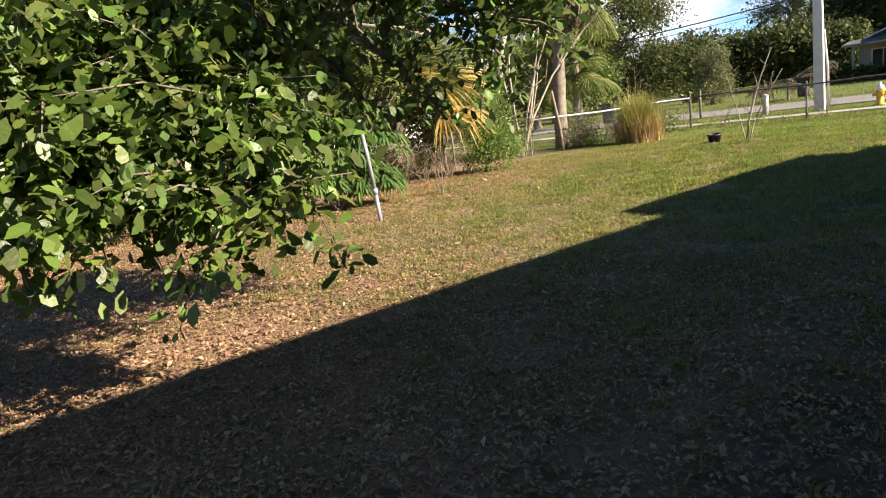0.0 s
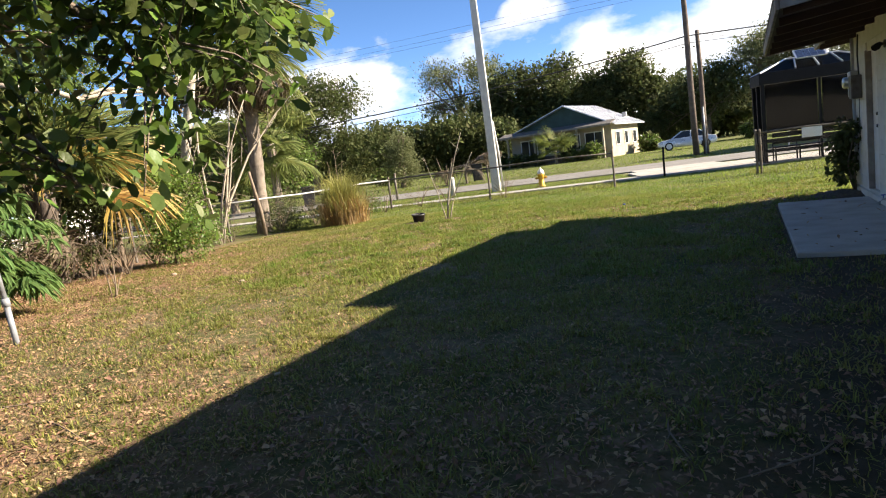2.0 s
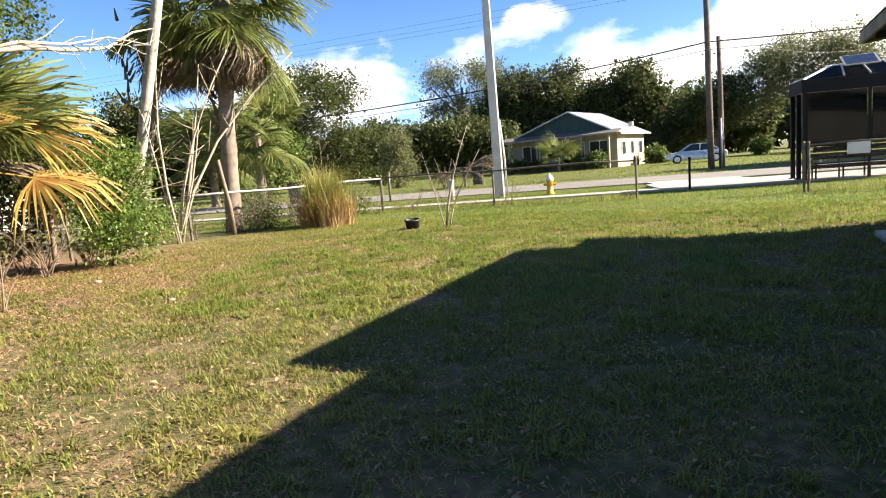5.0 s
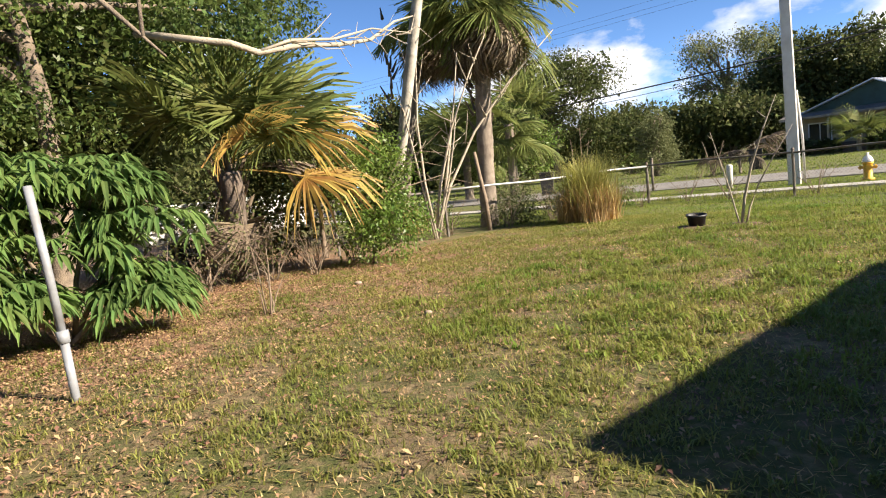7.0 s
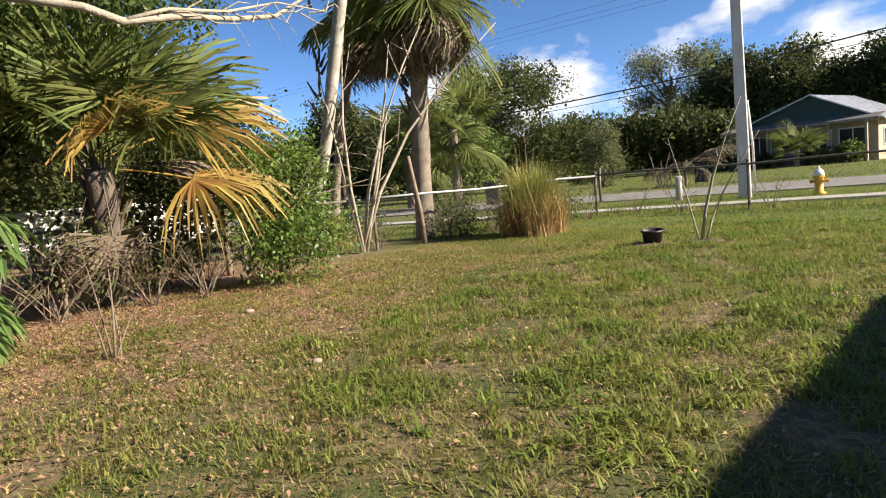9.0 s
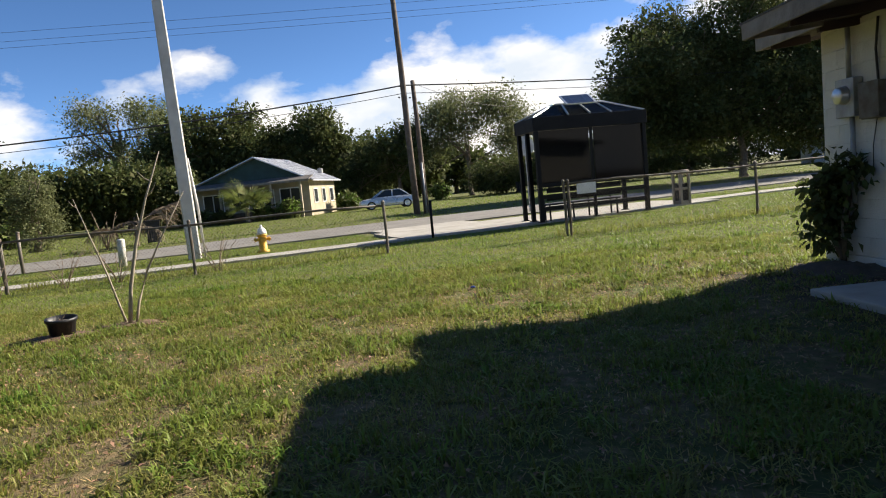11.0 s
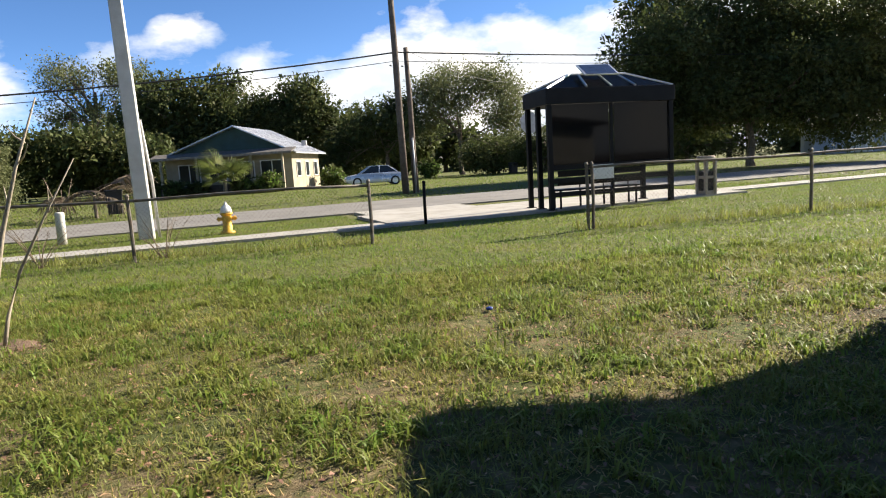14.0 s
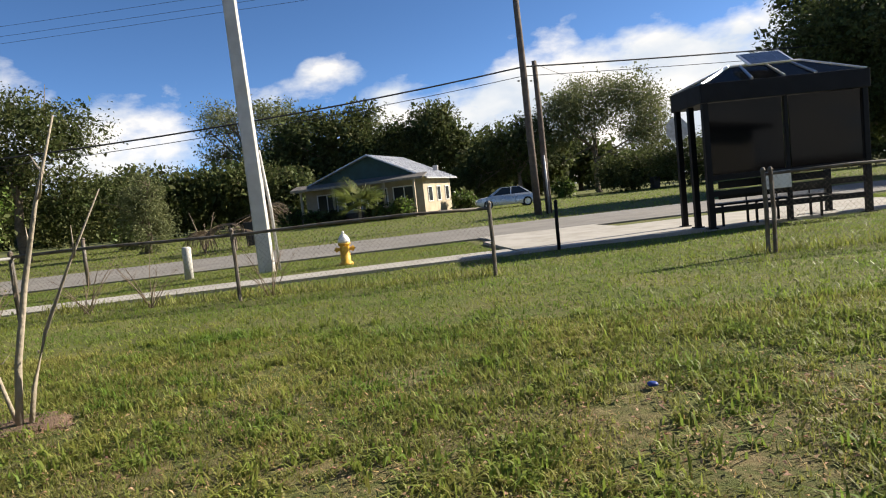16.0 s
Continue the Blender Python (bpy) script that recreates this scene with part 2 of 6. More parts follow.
M_WHITE = material("white_paint", (0.80, 0.79, 0.76), 0.5, scale=5, fine=30, tint=(0.70, 0.68, 0.64), vary=0.12)
M_METALROOF = material("galvalume_roof", (0.60, 0.61, 0.63), 0.45, 0.4, scale=2, fine=20, tint=(0.45, 0.46, 0.48), vary=0.1, bump=0.1)
M_GABLE = material("dark_green_siding", (0.03, 0.075, 0.07), 0.7, scale=2, fine=20, tint=(0.025, 0.055, 0.052))
M_YHOUSE = material("pale_yellow_stucco", (0.42, 0.355, 0.255), 0.8, scale=1.5, fine=25, tint=(0.34, 0.285, 0.20), vary=0.15)
M_BLUEHOUSE = material("grey_blue_siding", (0.36, 0.40, 0.45), 0.8, scale=1.5, fine=25, tint=(0.31, 0.34, 0.38), vary=0.15)
M_DARKWIN = material("dark_window_glass", (0.03, 0.035, 0.04), 0.12, scale=2, fine=9, vary=0.2, bump=0.02)
M_CARPAINT = material("silver_car_paint", (0.60, 0.62, 0.65), 0.28, 0.4, scale=2, fine=80, vary=0.05, bump=0.02)
M_TYRE = material("tyre_rubber", (0.02, 0.02, 0.02), 0.85, scale=8, fine=60)
M_SOLAR = material("solar_cells", (0.02, 0.03, 0.06), 0.18, scale=10, fine=60, tint=(0.03, 0.045, 0.09), bump=0.02)
M_ALU = material("bright_aluminium", (0.72, 0.73, 0.74), 0.35, 0.8, scale=8, fine=50, vary=0.1, bump=0.05)
M_PANEL = glass_material("smoked_panel", (0.10, 0.09, 0.085), 0.55)
M_BLUEROOF = glass_material("blue_roof_panel", (0.35, 0.48, 0.80), 0.12)
M_POT = material("black_plastic_pot", (0.02, 0.02, 0.022), 0.5, scale=8, fine=40, vary=0.3)
M_DIRT = material("bare_dark_soil", (0.065, 0.048, 0.036), 0.95, scale=6, fine=35, tint=(0.11, 0.08, 0.055), bump=0.9)
M_REDSOIL = material("reddish_soil", (0.20, 0.125, 0.08), 0.95, scale=7, fine=38, tint=(0.12, 0.075, 0.05), bump=0.9)
M_GREYBOX = material("grey_metal_box", (0.42, 0.42, 0.41), 0.5, 0.3, scale=6, fine=40, tint=(0.30, 0.29, 0.28), vary=0.2)
M_AGG = material("exposed_aggregate", (0.42, 0.36, 0.29), 0.9, scale=30, fine=90, tint=(0.28, 0.23, 0.18), bump=0.7)
M_BLUE = material("blue_plastic", (0.04, 0.08, 0.35), 0.4, scale=8, fine=40)
M_STONE = material("pale_stone", (0.30, 0.23, 0.17), 0.85, scale=9, fine=40, tint=(0.40, 0.31, 0.24))


# building helpers
def part(name, bm, mat, parent=None, label="", smooth=False):
    """Links a bmesh as one mesh object, under a parent where one is given."""
    me = bpy.data.meshes.new(name)
    if smooth:
        for f in bm.faces:
            f.smooth = True
    bmesh.ops.recalc_face_normals(bm, faces=bm.faces)
    bm.to_mesh(me)
    bm.free()
    me.materials.append(mat)
    ob = new(name, me)
    if parent is not None:
        ob.parent = parent
    if label:
        tagged(ob, label)
    return ob


def raw(name, verts, faces, mat, parent=None, label="", smooth=False):
    """Links arrays of vertices and equal-sized faces as one mesh object, quickly."""
    verts, faces = np.asarray(verts, np.float32), np.asarray(faces, np.int32)
    me = bpy.data.meshes.new(name)
    k = faces.shape[1]
    me.vertices.add(len(verts))
    me.vertices.foreach_set("co", verts.ravel())
    me.loops.add(faces.size)
    me.loops.foreach_set("vertex_index", faces.ravel())
    me.polygons.add(len(faces))
    me.polygons.foreach_set("loop_start", np.arange(0, faces.size, k, dtype=np.int32))
    me.polygons.foreach_set("loop_total", np.full(len(faces), k, np.int32))
    if smooth:
        me.polygons.foreach_set("use_smooth", np.ones(len(faces), bool))
    me.update(calc_edges=True)
    me.validate()
    me.materials.append(mat)
    ob = new(name, me)
    if parent is not None:
        ob.parent = parent
    if label:
        tagged(ob, label)
    return ob


def thing(name, m, label, category, group="", kind=""):
    ob = new(name)
    ob.matrix_world = m
    return tagged(ob, label, category, group, kind)


def box(bm, a, b, bevel=0.0):
    """An upright box between two corners, with soft edges where asked."""
    c = [(a[i] + b[i]) / 2 for i in range(3)]
    d = [abs(b[i] - a[i]) for i in range(3)]
    r = bmesh.ops.create_cube(bm, size=1, matrix=Matrix.LocRotScale(c, None, d))
    if bevel:
        es = list({e for v in r["verts"] for e in v.link_edges})
        bmesh.ops.bevel(bm, geom=es, offset=min(bevel, min(d) * 0.45), segments=2, affect="EDGES", profile=0.6)
    return bm


def tube(bm, pts, radii, n=8, cap=True):
    """A round limb along points, with a radius at each."""
    pts = [Vector(p) for p in pts]
    rings = []
    for i, p in enumerate(pts):
        d = (pts[min(i + 1, len(pts) - 1)] - pts[max(i - 1, 0)]).normalized()
        s = d.cross(Vector((0.3, 0.2, 1)) if abs(d.z) < 0.9 else Vector((1, 0.1, 0))).normalized()
        u = s.cross(d)
        r = radii[i] if isinstance(radii, (list, tuple)) else radii
        rings.append([bm.verts.new(p + r * (math.cos(k * math.tau / n) * s + math.sin(k * math.tau / n) * u)) for k in range(n)])
    for a, b in zip(rings, rings[1:]):
        for k in range(n):
            bm.faces.new((a[k], a[(k + 1) % n], b[(k + 1) % n], b[k]))
    if cap:
        bm.faces.new(rings[0])
        bm.faces.new(rings[-1])
    return bm


def lathe(bm, profile, n=16, at=(0, 0, 0)):
    """A turned shape from (radius, height) pairs."""
    rings = [[bm.verts.new((at[0] + r * math.cos(k * math.tau / n), at[1] + r * math.sin(k * math.tau / n), at[2] + z)) for k in range(n)] for r, z in profile]
    for a, b in zip(rings, rings[1:]):
        for k in range(n):
            bm.faces.new((a[k], a[(k + 1) % n], b[(k + 1) % n], b[k]))
    bm.faces.new(rings[0])
    bm.faces.new(rings[-1])
    return bm


def prism(bm, outline, axis, lo, hi):
    """A flat outline pushed along an axis."""
    def put(p, h):
        return {"x": (h, p[0], p[1]), "y": (p[0], h, p[1]), "z": (p[0], p[1], h)}[axis]
    a = [bm.verts.new(put(p, lo)) for p in outline]
    b = [bm.verts.new(put(p, hi)) for p in outline]
    bm.faces.new(a)
    bm.faces.new(b)
    for i in range(len(a)):
        j = (i + 1) % len(a)
        bm.faces.new((a[i], a[j], b[j], b[i]))
    return bm


def leaves(name, pos, out, size, aspect, mat, parent, rng, droop=0.35, label="", rounded=False):
    """Many small folded leaves, one at each position, growing roughly outwards and hanging a little."""
    pos = np.asarray(pos)
    n = len(pos)
    d = np.asarray(out) * 0.6 + rng.normal(size=(n, 3)) * 0.75
    d[:, 2] -= droop
    d /= np.linalg.norm(d, axis=1)[:, None] + 1e-9
    s = np.cross(d, rng.normal(size=(n, 3)) * 0.7 + np.array([0, 0, 1.0]))
    s /= np.linalg.norm(s, axis=1)[:, None] + 1e-9
    u = np.cross(s, d)
    L = (size * rng.uniform(0.6, 1.25, n))[:, None]
    W = L * aspect
    a, t = pos, pos + d * L
    m = pos + d * L * 0.5 + u * W * 0.25
    l, r = m + s * W * 0.5, m - s * W * 0.5
    if rounded:
        m2 = pos + d * L * 0.8 + u * W * 0.12
        v = np.stack([a, m - d * L * 0.12 + s * W * 0.42, m2 + s * W * 0.40, t, m2 - s * W * 0.40, m - d * L * 0.12 - s * W * 0.42], 1).reshape(-1, 3)
        return raw(name, v, np.arange(6 * n).reshape(n, 6), mat, parent, label)
    v = np.stack([a, l, t, r], 1).reshape(-1, 3)
    return raw(name, v, np.arange(4 * n).reshape(n, 4), mat, parent, label)


def cloud_points(blobs, clumps, per, spread, rng, shell=0.55):
    """Leaf positions in clumps that crowd towards the outside of ellipsoids; returns positions and outward ways."""
    vol = np.array([b[3] * b[4] * b[5] for b in blobs]) ** 0.67
    P, O = [], []
    pick = rng.choice(len(blobs), clumps, p=vol / vol.sum())
    for i in pick:
        b = blobs[i]
        w = rng.normal(size=3)
        w /= np.linalg.norm(w)
        rad = shell + (1 - shell) * rng.uniform() ** 0.5
        c = np.array(b[:3]) + w * rad * np.array(b[3:]) * rng.uniform(0.85, 1.12)
        k = np.clip(rng.normal(size=(per, 3)), -1.5, 1.5) * spread * rng.uniform(0.6, 1.4)
        P.append(c + k)
        O.append(w * 0.5 + k / (np.linalg.norm(k, axis=1)[:, None] + 1e-6) * 0.6)
    return np.concatenate(P), np.concatenate(O)


def tree(name, base, height, r, blobs, label, leaf, mat, clumps, per, spread, seed, bark=None, limbs=7, aspect=0.5, lean=(0, 0), droop=0.35, shell=0.5, category="tree", group="", core=0.7):
    """A tree: tapered trunk, limbs to the crown's masses, crown of clumped leaves. Blobs are relative to the base."""
    rng = np.random.RandomState(seed)
    t = thing(name, pose(*base), label, category, group)
    bm = bmesh.new()
    top = Vector((lean[0], lean[1], height))
    pts = [top * f + Vector((rng.normal() * r * 0.5, rng.normal() * r * 0.5, 0)) * (f > 0) for f in (0, 0.06, 0.3, 0.55, 0.8, 1)]
    pts[0].z -= 0.1
    tube(bm, pts, [r * 1.45, r * 1.1, r * 0.95, r * 0.8, r * 0.6, r * 0.4], 10)
    for i in range(limbs):
        b = blobs[i % len(blobs)]
        s = top * rng.uniform(0.45, 0.98)
        e = Vector(b[:3]) + Vector(rng.normal(size=3)) * 0.55 * Vector(b[3:]).length / 1.8
        mid = s.lerp(e, 0.5) + Vector((rng.normal() * 0.2, rng.normal() * 0.2, 0.15)) * height * 0.12
        tube(bm, [s, s.lerp(mid, 0.5), mid, mid.lerp(e, 0.55), e], [r * 0.5, r * 0.4, r * 0.3, r * 0.2, r * 0.08], 6)
        for j in range(2):
            q = mid.lerp(e, rng.uniform(0.2, 0.8))
            e2 = q + Vector(rng.normal(size=3)) * Vector(b[3:]).length * 0.33
            tube(bm, [q, q.lerp(e2, 0.5) + Vector((0, 0, 0.05 * height)), e2], [r * 0.2, r * 0.13, r * 0.05], 5)
    part("trunk", bm, bark or M_BARK, t, smooth=True)
    P, O = cloud_points(blobs, clumps, per, spread, rng, shell)
    P[:, 2] = np.maximum(P[:, 2], 0.02)
    leaves("crown", P, O, leaf, aspect, mat, t, rng, droop)
    # Inner fill leaves; brighter-leaved crowns take the darker canopy colour as painted inner shade.
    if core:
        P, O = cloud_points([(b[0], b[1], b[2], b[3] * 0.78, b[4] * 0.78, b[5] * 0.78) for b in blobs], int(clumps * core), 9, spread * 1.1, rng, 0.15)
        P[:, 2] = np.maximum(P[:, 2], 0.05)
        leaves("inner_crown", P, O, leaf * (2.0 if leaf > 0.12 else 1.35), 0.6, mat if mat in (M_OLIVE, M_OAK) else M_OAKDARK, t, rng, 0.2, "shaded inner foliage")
    return t


# ---- setting: ground, road, pavement ----
RU = Vector((math.cos(radians(17)), math.sin(radians(17)), 0))
RV = Vector((-RU.y, RU.x, 0))


def wavy(x, y):
    return 0.03 * noise.noise((x * 0.35, y * 0.35, 0.3)) + 0.012 * noise.noise((x * 1.7, y * 1.7, 4.0)) - 0.012


def make_ground():
    xs = [-1500, -400, -120, -60, -40] + [-30 + i * 0.4 for i in range(126)] + [25, 40, 70, 150, 500, 1500]
    ys = [-1500, -400, -80, -25, -12] + [-8 + i * 0.4 for i in range(136)] + [52, 60, 90, 160, 500, 1500]
    v, f = [], []
    for y in ys:
        for x in xs:
            h = wavy(x, y) if -30 <= x <= 21 and -8 <= y <= 46 else 0.0
            v.append((x, y, h))
    nx = len(xs)
    for j in range(len(ys) - 1):
        for i in range(nx - 1):
            f.append((j * nx + i, j * nx + i + 1, (j + 1) * nx + i + 1, (j + 1) * nx + i))
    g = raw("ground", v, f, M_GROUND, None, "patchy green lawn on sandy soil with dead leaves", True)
    return tagged(g, category="ground", kind="structure")


def strip(name, mat, label, origin, along, w0, w1, z, thick, kind="structure", step=2.0, bevel=0.0):
    """A long slab along the road's direction, between two offsets across it."""
    bm = bmesh.new()
    n = max(1, int((along[1] - along[0]) / step))
    prev = None
    for i in range(n + 1):
        a = along[0] + (along[1] - along[0]) * i / n
        wob = 0.10 * noise.noise((a * 0.4, w0, 1.0))
        p0 = Vector(origin) + RU * a + RV * (w0 + wob)
        p1 = Vector(origin) + RU * a + RV * (w1 + wob)
        ring = [bm.verts.new((p0.x, p0.y, z - thick)), bm.verts.new((p0.x, p0.y, z)), bm.verts.new((p1.x, p1.y, z)), bm.verts.new((p1.x, p1.y, z - thick))]
        if prev:
            for k in range(3):
                bm.faces.new((prev[k], ring[k], ring[k + 1], prev[k + 1]))
        else:
            bm.faces.new(ring)
        prev = ring
    bm.faces.new(prev)
    return tagged(part(name, bm, mat), label, name, kind=kind)


make_ground()
strip("road", M_ASPHALT, "worn pale grey asphalt road", (-4.3, 26.6, 0), (-90, 110), 0, 5.6, 0.035, 0.2)
strip("pavement", M_SIDEWALK, "narrow pale concrete sidewalk in the grass", (-4.3, 21.5, 0), (-60, 6.0), 0, 0.95, 0.035, 0.15, step=1.5)
strip("pavement_far", M_SIDEWALK, "narrow pale concrete sidewalk beyond the shelter", (-4.3, 21.5, 0), (6.0, 70), 0.9, 1.9, 0.034, 0.15, step=1.5)
bm = bmesh.new()
o = Vector((-2.1, 22.0, 0))
for a, b, c, d in ((0, 10.2, 0.1, 3.4), (0.3, 3.5, 3.4, 5.0)):
    q = [o + RU * a + RV * c, o + RU * b + RV * c, o + RU * b + RV * d, o + RU * a + RV * d]
    lo = [bm.verts.new((p.x, p.y, -0.1)) for p in q]
    hi = [bm.verts.new((p.x, p.y, 0.055)) for p in q]
    bm.faces.new(hi)
    for i in range(4):
        bm.faces.new((lo[i], lo[(i + 1) % 4], hi[(i + 1) % 4], hi[i]))
tagged(part("pavement_pad", bm, M_SIDEWALK), "pale concrete pad under the bus shelter", "pavement", kind="structure")


# ---- house beside the lawn ----
WX = 2.75
HOUSE_Y = (-9.0, 13.05)


def wall_with_openings(name, label, x0, x1, ylo, yhi, z1, holes):
    """A wall along y, cut by openings (y0, y1, z0, z1), as one mesh of butted blocks."""
    bm = bmesh.new()
    ys = sorted({ylo, yhi, *[h[0] for h in holes], *[h[1] for h in holes]})
    for a, b in zip(ys, ys[1:]):
        z = -0.1
        for h in sorted(holes, key=lambda q: q[2]):
            if h[0] <= a and b <= h[1]:
                if h[2] > z:
                    box(bm, (x0, a, z), (x1, b, h[2]))
                z = h[3]
        box(bm, (x0, a, z), (x1, b, z1))
    return tagged(part(name, bm, M_BLOCK), label, "wall", kind="structure")


DOOR1 = (10.8, 11.62, 0.14, 2.2)
DOOR2 = (8.5, 9.4, 0.16, 2.2)
WIN = (6.22, 6.98, 1.26, 2.26)
wall_side = wall_with_openings("wall_side", "white painted concrete block wall with stains", WX + 0.02, WX + 0.32, *HOUSE_Y, 2.575, [DOOR1, DOOR2, WIN])
bm = bmesh.new()
prism(bm, [(WX + 0.32, -0.1), (11.2, -0.1), (11.2, 2.48), (7.0, 2.98), (WX + 0.32, 2.575)], "y", 12.75, 13.05)
tagged(part("wall_end", bm, M_BLOCK), "white painted block gable wall", "wall", kind="structure")
bm = bmesh.new()
box(bm, (11.0, -9, -0.1), (11.3, 12.75, 2.48))
box(bm, (WX + 0.32, -9, -0.1), (11.0, -8.7, 2.48))
tagged(part("wall_back", bm, M_BLOCK), "white painted block walls", "wall", kind="structure")
bm = bmesh.new()
box(bm, (WX - 0.035, -9, -0.08), (WX + 0.018, 13.05, 0.11), 0.012)
tagged(part("trim_footing", bm, M_BLOCK), "white painted footing ledge along the wall", "trim", kind="structure")

SL = 0.10


def roof_z(x):
    return 2.57 + (x - 1.45) * SL


def roof_slab(bm, x0, x1, y0, y1, t=0.15, lift=0.0):
    prism(bm, [(x0, roof_z(x0) - t + lift), (x1, roof_z(x1) - t + lift), (x1, roof_z(x1) + lift), (x0, roof_z(x0) + lift)], "y", y0, y1)


roof = thing("roof", pose(0, 0, 0), "low pitched shingle roof with brown soffit", "roof", kind="structure")
bm = bmesh.new()
roof_slab(bm, 2.26, 7.0, -9.4, 13.5, 0.02, 0.01)
roof_slab(bm, 1.42, 2.26, 7.38, 12.32, 0.02, 0.01)
prism(bm, [(7.0, roof_z(7) - 0.01), (11.9, roof_z(7) - 0.50), (11.9, roof_z(7) - 0.48), (7.0, roof_z(7) + 0.01)], "y", -9.4, 13.5)
part("shingles", bm, M_SHINGLE, roof)
bm = bmesh.new()
roof_slab(bm, 2.30, 7.0, -9.36, 13.46, 0.10, -0.012)
roof_slab(bm, 1.47, 2.30, 7.42, 12.28, 0.10, -0.012)
prism(bm, [(7.0, roof_z(7) - 0.11), (11.8, roof_z(7) - 0.58), (11.8, roof_z(7) - 0.50), (7.0, roof_z(7) - 0.012)], "y", -9.36, 13.46)
part("soffit", bm, M_SOFFIT, roof, "dark brown stained boards")
for x, y0, y1 in ((1.44, 7.4, 12.3), (2.27, -9.4, 7.37), (2.27, 12.33, 13.5)):
    bm = bmesh.new()
    box(bm, (x - 0.012, y0, roof_z(x) - 0.16), (x + 0.02, y1, roof_z(x) - 0.003), 0.004)
    part("fascia", bm, M_FASCIA, roof, "weathered grey-brown board")
for y, x0, x1 in ((7.39, 1.465, 2.36), (12.31, 1.465, 2.25), (13.49, 2.295, 6.98)):
    bm = bmesh.new()
    prism(bm, [(x0, roof_z(x0) - 0.16), (x1, roof_z(x1) - 0.16), (x1, roof_z(x1) - 0.005), (x0, roof_z(x0) - 0.005)], "y", y - 0.015, y + 0.015)
    part("fascia", bm, M_FASCIA, roof, "weathered grey-brown board")
for i in range(28):
    y = -8.6 + i * 0.81
    x0 = 1.5 if 7.5 < y < 12.2 else 2.32
    bm = bmesh.new()
    prism(bm, [(x0, roof_z(x0) - 0.20), (WX + 0.02, roof_z(WX) - 0.20), (WX + 0.02, roof_z(WX) - 0.112), (x0, roof_z(x0) - 0.112)], "y", y - 0.02, y + 0.02)
    part("rafter", bm, M_SOFFIT, roof)

# doors, window and their frames
door_1 = thing("door_1", pose(WX, 11.2, 0.15), "closed white flush door with a brown frame", "door", kind="structure")
bm = bmesh.new()
box(bm, (0.06, -0.395, 0.004), (0.10, 0.395, 2.03), 0.004)
part("door_leaf", bm, M_WHITE, door_1)
bm = bmesh.new()
box(bm, (-0.018, 0.36, 0.002), (0.09, 0.418, 2.05), 0.004)
part("door_frame", bm, M_FASCIA, door_1, "brown weathered jamb")
bm = bmesh.new()
box(bm, (0.0, -0.4, 2.032), (0.09, 0.335, 2.04), 0.002)
part("door_frame", bm, M_WHITE, door_1)
for z in (0.95, 1.12):
    bm = bmesh.new()
    tube(bm, [(0.06, -0.31, z), (0.03, -0.31, z), (0.022, -0.31, z), (-0.005, -0.31, z)], [0.028, 0.022, 0.026, 0.024], 12)
    part("door_knob" if z < 1 else "deadbolt", bm, M_RUSTPOST, door_1, "dark metal", True)
door_2 = thing("door_2", pose(WX, 8.95, 0.16), "closed white door set deep in a cream reveal", "door", kind="structure")
bm = bmesh.new()
box(bm, (0.24, -0.43, 0.012), (0.28, 0.43, 1.998), 0.004)
part("door_leaf", bm, M_WHITE, door_2)
for y0, y1, z0, z1 in ((0.432, 0.447, 0.01, 2.03), (-0.447, -0.432, 0.01, 2.03), (-0.43, 0.43, 2.0, 2.03)):
    bm = bmesh.new()
    box(bm, (-0.006, y0, z0), (0.3, y1, z1), 0.003)
    part("door_frame", bm, M_CREAM, door_2, "cream painted reveal")
bm = bmesh.new()
box(bm, (-0.06, -0.44, -0.06), (0.31, 0.44, 0.008), 0.006)
part("threshold", bm, M_CONCRETE, door_2)
bm = bmesh.new()
tube(bm, [(0.24, -0.34, 0.95), (0.2, -0.34, 0.95), (0.19, -0.34, 0.95), (0.165, -0.34, 0.95)], [0.02, 0.02, 0.028, 0.02], 10)
part("door_knob", bm, M_RUSTPOST, door_2, "", True)
window_1 = thing("window_1", pose(WX, 6.6, 1.26), "dark sash window with cream reveal and sill", "window", kind="structure")
for y0, y1, z0, z1 in ((0.362, 0.376, 0.008, 0.998), (-0.376, -0.362, 0.008, 0.998), (-0.36, 0.36, 0.983, 0.998)):
    bm = bmesh.new()
    box(bm, (-0.006, y0, z0), (0.26, y1, z1), 0.003)
    part("window_frame", bm, M_CREAM, window_1)
bm = bmesh.new()
box(bm, (-0.075, -0.376, -0.075), (0.24, 0.376, 0.006), 0.006)
part("window_sill", bm, M_CREAM, window_1)
for z0, z1, x in ((0.02, 0.5, 0.07), (0.5, 0.98, 0.10)):
    bm = bmesh.new()
    box(bm, (x, -0.355, z0 + 0.002), (x + 0.03, -0.32, z1))
    box(bm, (x, 0.32, z0 + 0.002), (x + 0.03, 0.355, z1))
    box(bm, (x + 0.002, -0.32, z0 + 0.002), (x + 0.028, 0.32, z0 + 0.035))
    box(bm, (x + 0.002, -0.32, z1 - 0.035), (x + 0.028, 0.32, z1))
    sash = part("sash", bm, M_WOODPOLE, window_1)
    bm = bmesh.new()
    box(bm, (x + 0.01, -0.319, z0 + 0.036), (x + 0.016, 0.319, z1 - 0.036))
    part("pane", bm, M_DARKWIN, sash)

bm = bmesh.new()
box(bm, (1.49, 7.1, -0.08), (WX - 0.04, 11.5, 0.05), 0.015)
tagged(part("pavement_slab", bm, M_CONCRETE), "grey concrete doorstep slab with dead leaves", "slab", kind="structure")


